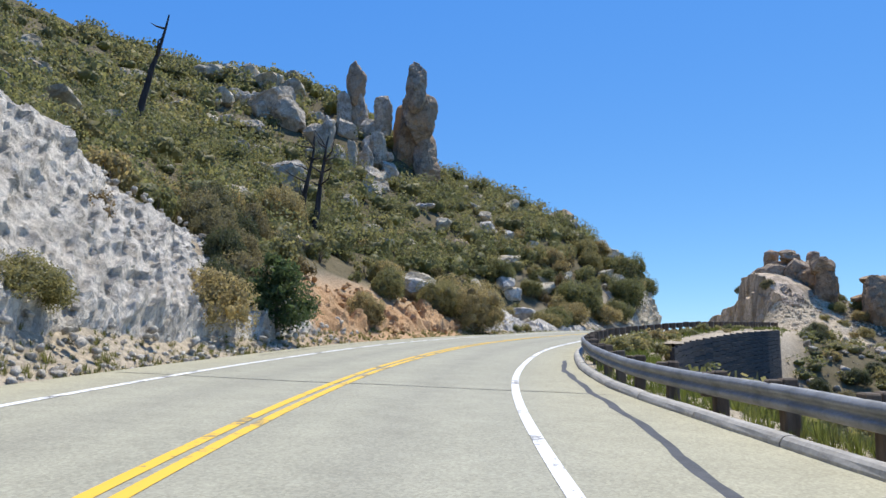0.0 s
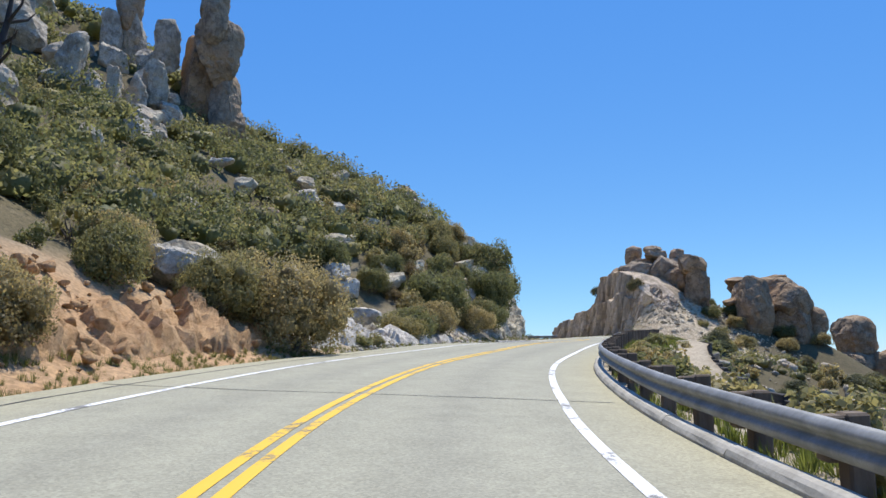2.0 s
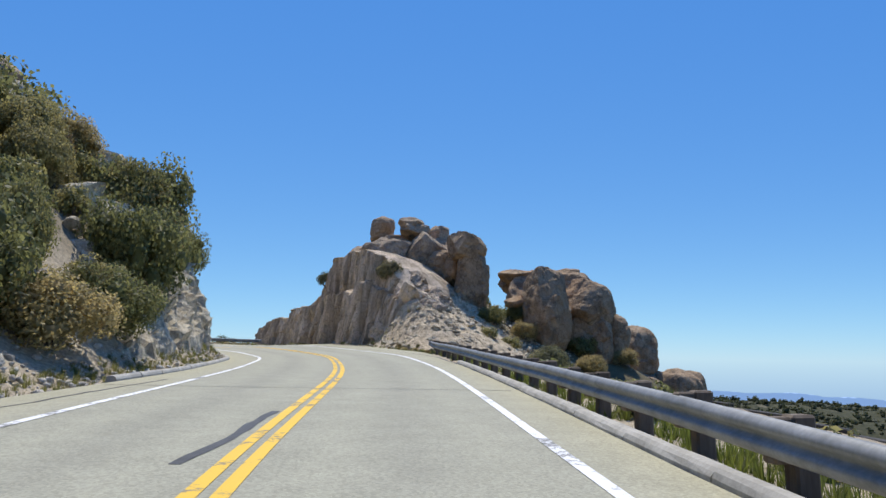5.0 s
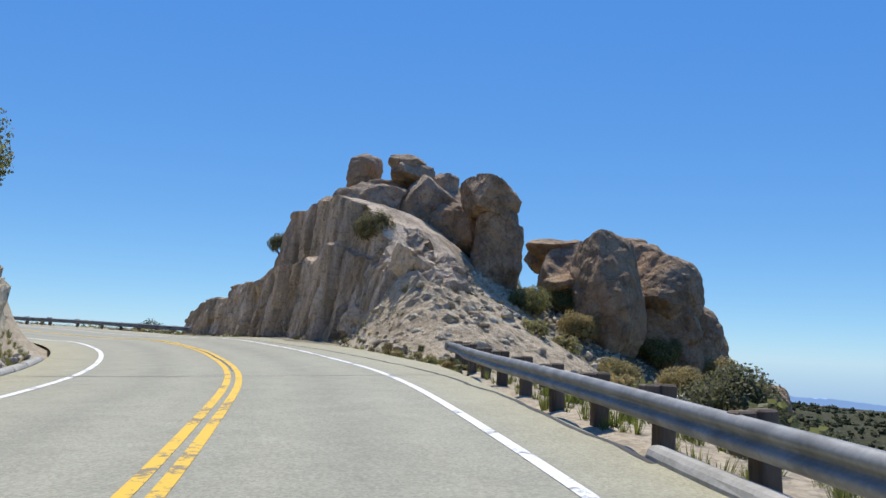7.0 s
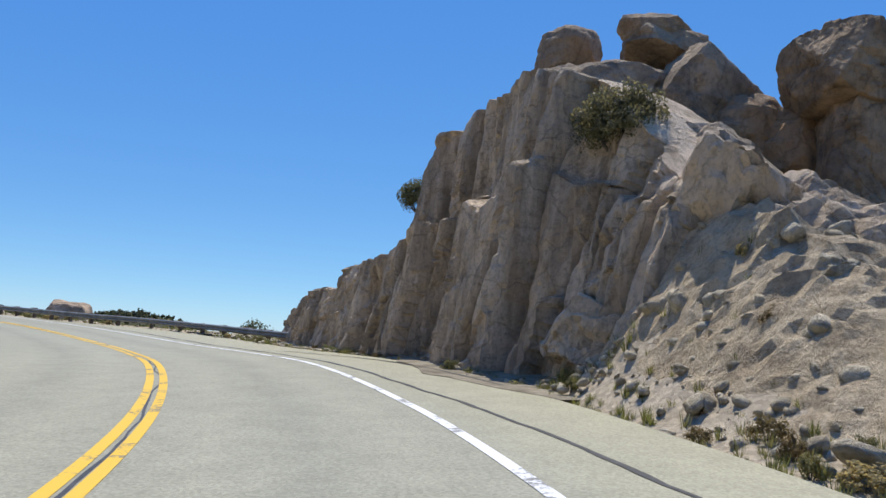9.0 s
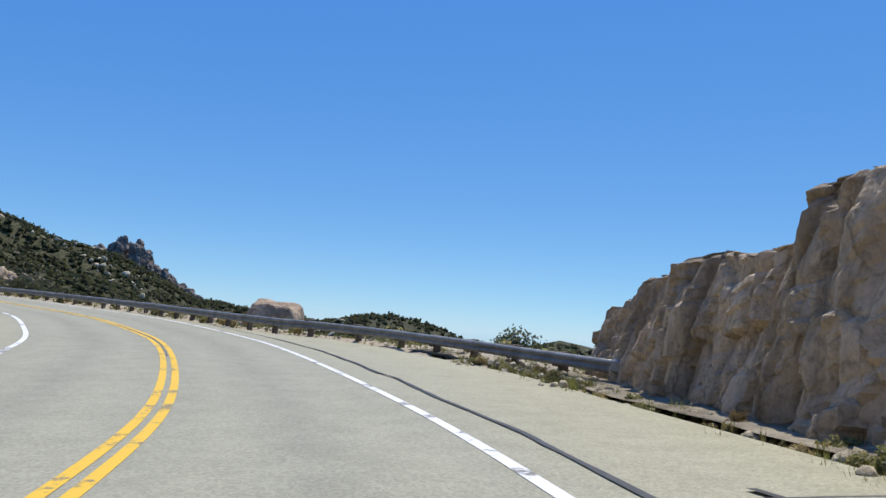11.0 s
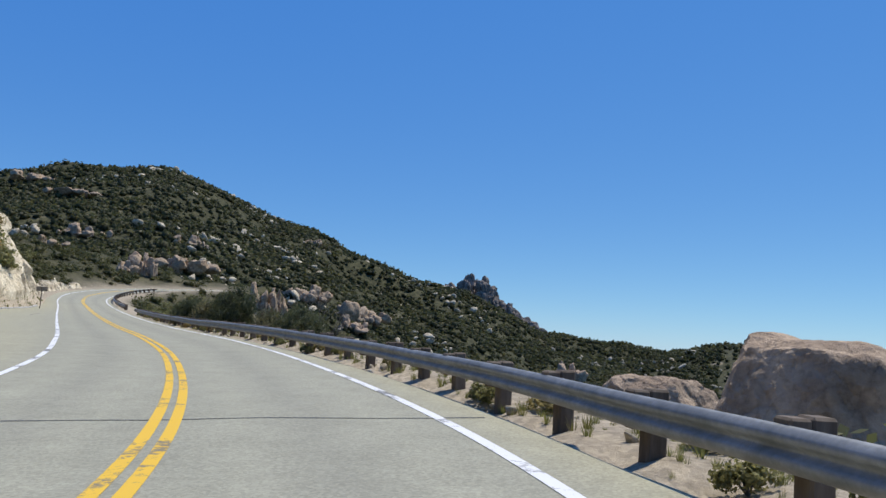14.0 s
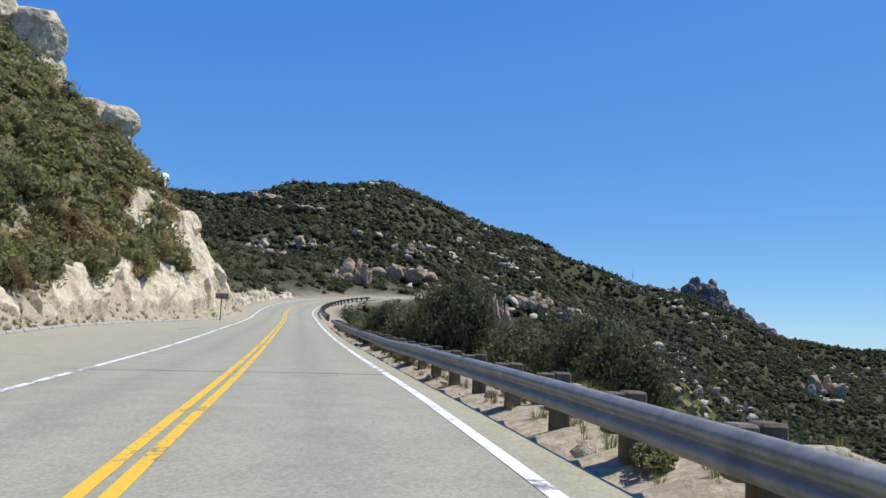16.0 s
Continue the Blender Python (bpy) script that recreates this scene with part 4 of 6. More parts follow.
for x, y, z, a, b, c, sd, tn in TOPS:
    rock("boulder", (x, y, z), (a * 1.05, b * 1.05, c * 1.08), sd, M_TAN, "rounded brown granite boulder stacked on the outcrop", "boulder", tn, 0, OUT, 4, 8, 0.86, 0.07, 0.06, 0.4)
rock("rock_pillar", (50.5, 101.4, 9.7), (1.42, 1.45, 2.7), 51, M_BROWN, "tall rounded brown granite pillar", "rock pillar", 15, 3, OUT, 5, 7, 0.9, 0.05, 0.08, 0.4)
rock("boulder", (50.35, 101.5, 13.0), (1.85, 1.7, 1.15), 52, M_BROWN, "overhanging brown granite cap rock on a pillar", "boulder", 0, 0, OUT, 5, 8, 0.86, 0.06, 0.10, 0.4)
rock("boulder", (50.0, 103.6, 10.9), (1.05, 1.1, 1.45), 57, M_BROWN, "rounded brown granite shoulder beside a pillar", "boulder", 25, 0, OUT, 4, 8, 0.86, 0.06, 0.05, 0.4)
MASS = [  # x, y, z, radii, seed
    (60.4, 105.3, 11.3, 2.2, 1.8, 0.75, 62), (60.6, 107.5, 11.0, 1.3, 1.2, 1.0, 71), (61.0, 100.6, 11.1, 1.25, 1.1, 0.7, 63), (55.2, 97.4, 7.4, 1.75, 1.7, 3.05, 61),
    (54.0, 99.2, 8.4, 1.0, 0.8, 0.45, 70), (59.6, 97.4, 8.2, 2.2, 2.0, 2.1, 64), (61.2, 96.7, 8.2, 0.95, 0.9, 0.75, 69), (59.9, 97.2, 5.6, 2.6, 2.4, 2.6, 65),
    (62.6, 97.2, 5.4, 1.4, 1.5, 2.3, 66), (76.4, 106.4, 4.2, 2.6, 2.5, 3.0, 67), (79.2, 103.1, 0.3, 3.2, 2.8, 2.5, 68), (67.8, 98.3, 0.5, 2.3, 2.0, 2.0, 72),
    (60.4, 103.4, 8.6, 3.0, 2.6, 2.8, 73), (60.2, 100.0, 8.2, 2.4, 2.4, 3.0, 74), (76.0, 106.0, 0.4, 3.2, 3.0, 2.6, 60)]
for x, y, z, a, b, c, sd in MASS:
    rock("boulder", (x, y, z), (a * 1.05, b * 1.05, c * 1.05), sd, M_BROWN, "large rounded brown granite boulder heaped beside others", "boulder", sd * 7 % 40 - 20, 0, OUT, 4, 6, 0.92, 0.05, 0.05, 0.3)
rock("boulder", (42.6, 100.9, 6.9), (0.65, 0.75, 0.65), 75, M_CLIFF, "squared brown block at the foot of the cliff", "boulder", 10, 0, OUT, 4, 10, 0.75)
rock("boulder", (42.3, 101.2, 5.6), (0.95, 1.05, 0.95), 76, M_CLIFF, "squared brown block at the foot of the cliff", "boulder", 40, 0, OUT, 4, 10, 0.75)
BUTT = [(43.6, 99.3, 7.4, 1.3, 1.6, 2.3, 77), (44.2, 97.6, 6.6, 1.2, 1.3, 1.7, 78), (44.8, 101.2, 9.2, 1.4, 1.7, 1.6, 79), (45.6, 99.0, 8.0, 1.2, 1.5, 1.1, 80)]
for x, y, z, a, b, c, sd in BUTT:
    rock("rock_buttress", (x, y, z), (a, b, c), sd, M_CLIFF, "pale fractured granite buttress above the rubble", "boulder", sd * 13 % 50, 8, OUT, 4, 14, 0.72, 0.12)
rock("boulder", (34.0, 158.8, 4.1), (1.92, 1.6, 2.45), 84, M_BOULDER, "big flat-faced tan boulder beyond the guard rail", "boulder", -12, 0, "", 5, 5, 1.08, 0.035, 0, 0.12, 6.0)
rock("boulder", (31.0, 168.6, 3.7), (2.3, 1.8, 1.75), 82, M_BOULDER, "low cracked tan boulder beyond the guard rail", "boulder", 10, 0, "", 5, 6, 0.9, 0.05, 0.10, 0.35)

# ---- rocks of the left hillside ----
HILL = "hillside boulders"
SPIRE = [  # x, y, z, half width, half height, seed, lean, stone
    (-3.3, 93.2, 34.6, 1.12, 3.3, 91, 2, 1), (-3.0, 94.5, 30.9, 1.85, 3.4, 92, -3, 1), (-1.9, 95.4, 25.4, 1.75, 4.0, 93, -4, 1),
    (-4.7, 96.9, 28.6, 1.7, 5.2, 94, 0, 2), (-7.7, 95.9, 31.8, 1.15, 3.2, 95, 2, 0), (-11.5, 98.2, 36.8, 1.30, 3.3, 96, 2, 1),
    (-11.1, 98.5, 32.4, 1.5, 3.4, 97, 0, 0), (-13.0, 97.2, 32.4, 1.05, 3.2, 98, 3, 0), (-14.9, 96.9, 29.0, 1.4, 2.9, 99, -4, 0),
    (-9.0, 87.6, 23.6, 1.0, 2.1, 100, 0, 0), (-7.9, 89.3, 25.6, 1.15, 2.3, 101, 3, 0), (-16.9, 98.2, 30.6, 1.3, 2.4, 102, 0, 0),
    (-20.6, 101.1, 32.4, 2.0, 3.2, 103, 0, 0), (-9.4, 96.4, 29.4, 1.2, 2.6, 104, -3, 0)]
# stone 2 is the brown granite that carries shade in its colour
for x, y, z, a, c, sd, ln, mt in SPIRE:
    rock("rock_spire", (x, y, z), (a, a * 1.05, c), sd, (M_GRANITE, M_TAN, M_BROWN)[mt], "tall weathered granite spire on the hillside", "rock spire", sd * 11 % 60, ln, HILL, 4, 10, 0.84, 0.07, 0.07, 0.45)
rock("boulder", (-24.8, 104.0, 37.4), (3.3, 2.4, 2.3), 105, M_GRANITE, "broad pale grey granite slab on the upper slope", "boulder", 10, 0, HILL, 4, 10, 0.8, 0.07, 0, 0.5)
rock("boulder", (-6.8, 81.8, 19.2), (1.45, 1.2, 1.35), 106, M_GRANITE, "pale grey granite block below the spires", "boulder", 20, 0, HILL, 4, 12, 0.74, 0.07, 0, 0.6)
GREY = [(-9.2, 89.6, 25.1, 0.98, 0.98), (-8.0, 84.6, 21.7, 0.85, 0.78), (-7.1, 77.0, 18.1, 0.83, 0.9), (-8.6, 93.0, 28.2, 1.2, 1.04), (-13.3, 84.2, 24.4, 1.14, 2.35),
        (-12.1, 94.0, 29.6, 1.13, 1.05), (-18.7, 90.6, 29.8, 1.72, 1.72), (-22.9, 92.7, 32.7, 1.31, 1.23), (-14.2, 67.5, 17.5, 1.55, 1.2), 
        (-6.3, 88.4, 23.5, 0.97, 1.12), (-21.7, 83.2, 26.6, 1.45, 0.87), (-21.2, 92.5, 33.6, 2.6, 1.6), (-7.6, 80.6, 20.2, 0.8, 0.8)]
rngg = np.random.default_rng(19)
for k, (x, y, z, a, c) in enumerate(GREY):
    for j in range(3):
        w, up = (a, c) if j == 0 else (a * rngg.uniform(0.4, 0.75), c * rngg.uniform(0.4, 0.8))
        q = (x, y) if j == 0 else (x + rngg.normal() * a * 1.2, y + rngg.uniform(-0.6, 0.6) * a)
        zz = float(height(np.array([q[0]]), np.array([q[1]]))[0])
        rock("boulder", (*q, zz + up * 0.75), (w * 1.3, w * rngg.uniform(0.95, 1.25), up * 1.35), 1100 + 7 * k + j, M_GRANITE,
             "pale grey granite block stacked on the slope", "boulder", rngg.uniform(0, 90), rngg.normal() * 7, HILL, 3, 10, 0.80, 0.08, 0, 0.6)
SLOPE = [  # x, y, z, radii, turn, stone
    (1.8, 73.2, 11.2, 1.10, 0.9, 0.95, 20, 1), (15.5, 100.2, 18.9, 1.85, 1.5, 1.45, 10, 1), (16.9, 99.6, 17.9, 1.1, 0.9, 0.8, 40, 0), (14.0, 99.0, 18.3, 0.7, 0.6, 0.6, 0, 1),
    (4.8, 83.0, 14.9, 1.1, 0.9, 0.8, 0, 2), (6.2, 82.6, 13.9, 1.7, 0.8, 0.8, -35, 2), (5.7, 69.5, 7.6, 0.85, 0.75, 0.62, 15, 2), (6.2, 69.6, 6.6, 0.85, 0.8, 0.75, 60, 2),
    (4.9, 66.4, 4.2, 1.0, 0.85, 0.62, 30, 2), (6.4, 66.5, 4.7, 1.4, 0.8, 0.6, -20, 2), (7.4, 67.0, 4.0, 0.9, 0.8, 0.6, 70, 2), (3.9, 65.4, 3.5, 0.9, 0.7, 0.55, 10, 2),
    (5.7, 65.7, 3.4, 1.1, 0.7, 0.5, 0, 2), (10.2, 77.1, 7.9, 1.05, 0.85, 0.75, 25, 2), (20.4, 95.7, 13.9, 0.8, 0.7, 0.9, 0, 0), (21.2, 94.2, 12.9, 1.0, 0.8, 0.6, 30, 0),
    (12.4, 96.4, 16.4, 0.9, 0.7, 0.7, 50, 0), (17.0, 81.6, 7.0, 1.0, 0.9, 0.9, 0, 2), (-1.9, 50.0, 5.5, 1.1, 0.9, 0.8, 40, 2), (-2.2, 80.4, 16.8, 1.6, 0.35, 0.35, -30, 2)]
for k, (x, y, z, a, b, c, tn, mt) in enumerate(SLOPE):
    rock("boulder", (x, y, z), (a * 1.08, b * 1.08, c * 1.08), 130 + k, (M_GRANITE, M_TAN, M_WHITEROCK)[mt], "pale granite boulder among the scrub" if mt != 1 else "rounded tan granite boulder among the scrub", "boulder", tn, 0, HILL, 4, 9, 0.80, 0.07, 0, 0.5)
BAL = [  # x, y, z, radii, seed
    (-50.6, 198.4, 32.8, 2.6, 2.2, 2.3, 151), (-52.6, 197.4, 29.0, 4.3, 3.2, 3.1, 152), (-52.4, 194.4, 33.6, 2.3, 2.2, 2.5, 157), (-53.0, 194.6, 29.8, 3.0, 2.8, 2.8, 153),
    (-49.8, 203.9, 26.4, 2.4, 1.8, 1.5, 154), (-48.2, 205.7, 25.9, 2.1, 1.8, 1.6, 155), (-50.0, 203.4, 24.0, 2.8, 2.3, 2.3, 156), (-48.4, 205.4, 23.2, 2.2, 2.0, 2.2, 158)]
for x, y, z, a, b, c, sd in BAL:
    rock("boulder", (x, y, z), (a, b, c), sd, M_CREAM, "huge pale granite boulder balanced on the ridge", "boulder", sd * 17 % 70, 0, "ridge boulders", 4, 7, 0.88, 0.05, 0, 0.35)


# ---- cut banks ----
def cut_face(name, s0, s1, l0, l1, mat, rough, label, seed, block=0.6, step=0.15, category="road cut"):
    """A broken rock face laid over the bank beside the road."""
    s = np.arange(s0, s1 + 0.01, step)
    l = np.arange(l0, l1 + 0.01, step * 0.8)
    S, L = np.meshgrid(s, l, indexing="ij")
    p = road_at(S.ravel(), edge_l(S.ravel()) - L.ravel())
    p[:, 2] = height(p[:, 0], p[:, 1])
    rise = np.gradient(p[:, 2].reshape(S.shape), axis=1) / (step * 0.8)
    out = np.column_stack([np.interp(S.ravel(), ST, RGT[:, k]) for k in range(2)])
    q = p + np.column_stack([fbm3(p, 0.6, 3, seed + k) for k in (1, 2, 3)]) * 0.8
    cell = np.floor(q / block).astype(np.int64)
    n = (cell[:, 0] * 374761393 + cell[:, 1] * 668265263 + cell[:, 2] * 1103515245) & 0x7fffffff
    n = ((n ^ (n >> 13)) * 1274126177) & 0x7fffffff
    chunk = ((n >> 8) & 0xffff) / 65535.0
    tilt = p @ np.array([[0.8, 0.5, 0.2], [-0.4, 0.8, 0.3], [0.1, -0.2, 0.9]])
    up = p[:, 2] - CL[0, 2]
    dip = np.column_stack([0.82 * S.ravel() + 0.57 * up, 1.5 * (0.82 * up - 0.57 * S.ravel()), tilt[:, 0] * 0.3]) * np.array([0.62, 1.0, 1.0])
    if block < 0.5:
        # thin plates dipping along the road, broken into small splinters
        lam = (up * 0.80 - S.ravel() * 0.60 + 0.35 * fbm3(p, 0.5, 3, seed + 9)) / 0.55
        saw = (lam - np.floor(lam)) * (0.5 + fbm3(p, 0.35, 2, seed + 10))
        d = rough * (0.8 * fbm3(p, 0.28, 3, seed) + 0.42 * saw + 0.40 * facets(dip, 2.6 * block, seed + 5, 1.5, 0.0) + 0.62 * facets(dip * np.array([0.7, 1.6, 1]), 0.95 * block, seed + 6, 1.7, 0.0)
                     + 0.62 * facets(dip * np.array([1, 1.4, 1]), 0.5 * block, seed + 7, 1.7, 0.0) + 0.10 * fbm3(p, 3.5, 3, seed + 8))
    elif block >= 1.0:
        d = rough * (0.5 * fbm3(p, 0.3, 3, seed) + 0.42 * facets(dip, 2.6 * block, seed + 5, 1.3, 0.25) + 0.26 * facets(dip, 0.9 * block, seed + 6, 1.3, 0.3) + 0.35 * facets(p, 0.3, seed + 7, 1.2, 0.0) + 0.08 * fbm3(p, 3.0, 3, seed + 8))
    else:
        d = rough * (0.06 * chunk + 0.30 * fbm3(p, 0.3, 3, seed) + 0.62 * facets(dip, 2.9 * block, seed + 5, 1.5, 0.0) + 0.72 * facets(dip, 1.35 * block, seed + 6, 1.6, 0.0)
                     + 0.60 * facets(dip * np.array([1, 1.2, 1]), 0.6 * block, seed + 7, 1.5, 0.0) + 0.05 * fbm3(p, 4.0, 2, seed + 8))
    fade = np.minimum(np.clip((S - s0) / 3, 0, 1), np.clip((s1 - S) / 3, 0, 1)) * np.minimum(np.clip((L - l0) / 0.7, 0, 1), np.clip((l1 - L) / 1.2, 0, 1))
    ragged = l1 * np.clip(1.3 if block == 1.1 else 0.80 + 0.45 * fbm(S, S * 0 + seed, 0.11, 3, seed), 0.45, 1.0)
    fade = (fade * np.clip((ragged - L) / 1.0, 0, 1)).ravel()
    d = (d + 0.28) * fade - (1 - fade) * 0.35
    k = np.clip(rise.ravel() / 1.2, 0, 1) * 0.75
    p[:, 0] += out[:, 0] * d * k
    p[:, 1] += out[:, 1] * d * k
    p[:, 2] += d * (1 - 0.5 * k)
    return tagged(mesh_object(name, p, grid_faces(len(s), len(l)), mat, None, False), label, category)


cut_face("road_cut", 14, 63, 0.9, 8.2, M_WHITEROCK, 0.62, "broken pale grey-white granite road cut beside the road", 41, 0.34, 0.10)
cut_face("earth_bank", 60, 80, 0.9, 5.6, M_EARTH, 0.6, "crumbling orange earth bank with loose stones", 42, 0.5, category="bank")
cut_face("road_cut", 76, 100, 0.8, 5.0, M_WHITEROCK, 0.7, "low broken pale granite bank beneath the scrub", 43, 0.55)
cut_face("road_cut", 108, 134, 0.7, 4.6, M_PALE, 0.8, "steep broken granite bank at the inside of the bend", 44)
cut_face("road_cut", 216, 262, 0.8, 4.6, M_CREAM, 0.8, "sunlit cream road cut beside the paved turnout", 45, 1.0)
cut_face("road_cut", 256, 286, 0.7, 6.6, M_CREAM, 0.8, "tall cream granite nose beside the road", 46, 1.1)
cut_face("road_cut", 292, 330, 0.7, 4.5, M_CREAM, 0.8, "pale rock bank on the far bend", 47)


def rubble_face(s0, s1, r0, r1, seed):
    """The broken, sandy spill below the outcrop: ledges and chunks standing out of one slope."""
    s, r = np.arange(s0, s1, 0.13), np.arange(r0, r1, 0.13)
    S, L = np.meshgrid(s, r, indexing="ij")
    p = road_at(S.ravel(), edge_r(S.ravel()) + L.ravel())
    p[:, 2] = height(p[:, 0], p[:, 1])
    bed = p @ np.array([[0.8, 0.4, 0.0], [-0.5, 0.8, 0.2], [0.3, -0.3, 1.2]])
    lump = np.clip(fbm(p[:, 0], p[:, 1], 0.35, 3, seed + 2) * 1.6 + 0.35, 0, 1)
    d = lump * (0.22 * facets(bed, 1.5, seed, 1.1, 0.3) + 0.34 * facets(bed, 0.55, seed + 1, 1.2, 0.3)) + (0.3 + 0.4 * lump) * facets(p, 0.27, seed + 3, 1.3, 0.2) + 0.05 * fbm3(p, 4.0, 2, seed + 4)
    fade = np.minimum(np.clip((S - s0) / 1.5, 0, 1), np.clip((s1 - 0.2 - S) / 1.5, 0, 1)) * np.minimum(np.clip((L - r0) / 1.6, 0, 1), np.clip((r1 - 0.2 - L) / 2, 0, 1))
    fade = fade.ravel()
    d = (d + 0.16) * fade - (1 - fade) * 0.14
    p += d[:, None] * np.array([-0.2, -0.25, 0.9])
    return tagged(mesh_object("rubble_slope", p, grid_faces(len(s), len(r))[:, ::-1], M_RUBBLE, None, False), "sandy tan slope of broken rock spilling below the outcrop", "rubble slope")


rubble_face(126.5, 144.5, 0.35, 12.5, 88)


# ---- plants ----
def kites(c, rng, size, up=0.0, slim=0.55):
    """Leaf-shaped quads at the points c; up: how far they stand upright."""
    n = len(c)
    a = rng.normal(size=(n, 3))
    a[:, 2] += up
    a /= np.linalg.norm(a, axis=1)[:, None]
    b = np.cross(a, rng.normal(size=(n, 3)))
    b /= np.linalg.norm(b, axis=1)[:, None] + 1e-9
    z = size * rng.uniform(0.7, 1.3, n)[:, None]
    v = np.stack([c - a * z * 0.5, c + b * z * slim * 0.5, c + a * z * 0.5, c - b * z * slim * 0.5], 1)
    return v.reshape(-1, 3)


def quads(n, base=0):
    return np.arange(n * 4).reshape(-1, 4) + base


def ball():
    """A small round cube of 24 quads."""
    v, f = [], []
    for ax in range(3):
        for sg in (-1, 1):
            n = len(v)
            for a in (-1, 0, 1):
                for b in (-1, 0, 1):
                    q = np.zeros(3)
                    q[ax], q[(ax + 1) % 3], q[(ax + 2) % 3] = sg, a, b
                    v.append(q / np.linalg.norm(q))
            for a in (0, 1):
                for b in (0, 1):
                    i = n + a * 3 + b
                    f.append((i, i + 3, i + 4, i + 1) if sg > 0 else (i, i + 1, i + 4, i + 3))
    v, f = np.round(np.array(v), 6), np.array(f)
    _, first, back = np.unique(v, axis=0, return_index=True, return_inverse=True)
    return v[first], np.ravel(back)[f]


BALL = ball()
CUBE = (np.array([(x, y, z) for x in (-1, 1) for y in (-1, 1) for z in (-1, 1)]) * 0.62, np.array([(0, 1, 3, 2), (4, 6, 7, 5), (0, 4, 5, 1), (2, 3, 7, 6), (0, 2, 6, 4), (1, 5, 7, 3)]))


def facing(c, n, rng, size, slim=0.7, stray=0.7):
    """Leaf quads at the points c that lie across the directions n."""
    n = n + rng.normal(size=n.shape) * stray
    n /= np.linalg.norm(n, axis=1)[:, None] + 1e-9
    a = np.cross(n, rng.normal(size=n.shape))
    a /= np.linalg.norm(a, axis=1)[:, None] + 1e-9
    b = np.cross(n, a)
    z = size * rng.uniform(0.65, 1.35, len(c))[:, None]
    return np.stack([c - a * z * 0.5, c + b * z * slim * 0.5, c + a * z * 0.5, c - b * z * slim * 0.5], 1).reshape(-1, 3)


def foliage(rng, clumps, per, size, flat=1.0, cores=True):
    """A rounded crown of radius one: leafy clumps round solid hearts."""
    verts, faces, n = [], [], 0
    if not cores and clumps < 5:
        v = CUBE[0] * (1 + 0.2 * rng.normal(size=(8, 1))) * np.array([0.74, 0.74, 0.6 * flat]) + np.array([0, 0, 0.42 * flat])
        verts.append(v)
        faces.append(CUBE[1])
        n += 8
    elif not cores:
        v = BALL[0] * (1 + 0.22 * rng.normal(size=(len(BALL[0]), 1))) * np.array([0.46, 0.46, 0.36 * flat]) + np.array([0, 0, 0.42 * flat])
        verts.append(v)
        faces.append(BALL[1])
        n += len(v)
    for k in range(clumps):
        g, e = rng.uniform(0, 6.283), rng.uniform(-0.25, 1.0)
        d = np.array([math.cos(g) * math.sqrt(1 - e * e), math.sin(g) * math.sqrt(1 - e * e), e])
        r = rng.uniform(0.22, 0.38)
        c = d * rng.uniform(0.42, 0.82) * np.array([1, 1, 0.85 * flat]) + np.array([0, 0, 0.45 * flat])
        if cores:
            v = BALL[0] * r * 0.40 * (1 + 0.16 * rng.normal(size=(len(BALL[0]), 1))) + c
            verts.append(v)
            faces.append(BALL[1] + n)
            n += len(v)
        q = rng.normal(size=(per, 3)) + d * 0.8
        q /= np.linalg.norm(q, axis=1)[:, None]
        v = facing(c + q * r * rng.uniform(0.8, 1.18, (per, 1)), q, rng, size)
        verts.append(v)
        faces.append(quads(per, n))
        n += len(v)
    return np.concatenate(verts), np.concatenate(faces)


def fast_mesh(name, verts, faces, mat, parent=None):
    """A large mesh of quads or triangles, laid in at once."""
    me = bpy.data.meshes.new(name)
    n, k = faces.shape
    me.vertices.add(len(verts))
    me.vertices.foreach_set("co", np.asarray(verts, np.float32).ravel())
    me.loops.add(n * k)
    me.loops.foreach_set("vertex_index", faces.astype(np.int32).ravel())
    me.polygons.add(n)
    me.polygons.foreach_set("loop_start", (np.arange(n) * k).astype(np.int32))
    me.update(calc_edges=True)
    me.materials.append(mat)
    ob = new(name, me)
    ob.parent = parent
    return ob


def tube(points, radii, sides=7):
    p = np.array(points, float)
    t = np.gradient(p, axis=0)
    t /= np.linalg.norm(t, axis=1)[:, None] + 1e-9
    a = np.cross(t, [0.31, 0.87, 0.37])
    a /= np.linalg.norm(a, axis=1)[:, None] + 1e-9
    b = np.cross(t, a)
    g = np.linspace(0, 2 * math.pi, sides, endpoint=False)
    ring = a[:, None] * np.cos(g)[None, :, None] + b[:, None] * np.sin(g)[None, :, None]
    v = (p[:, None] + ring * np.array(radii)[:, None, None]).reshape(-1, 3)
    i = np.arange(len(p) - 1)[:, None] * sides
    j = np.arange(sides)[None, :]
    f = np.stack([i + j, i + (j + 1) % sides, i + sides + (j + 1) % sides, i + sides + j], -1).reshape(-1, 4)
    return v, f


def join(parts):
    v, f, n = [], [], 0
    for a, b in parts:
        v.append(a)
        f.append(b + n)
        n += len(a)
    return np.concatenate(v), np.concatenate(f)


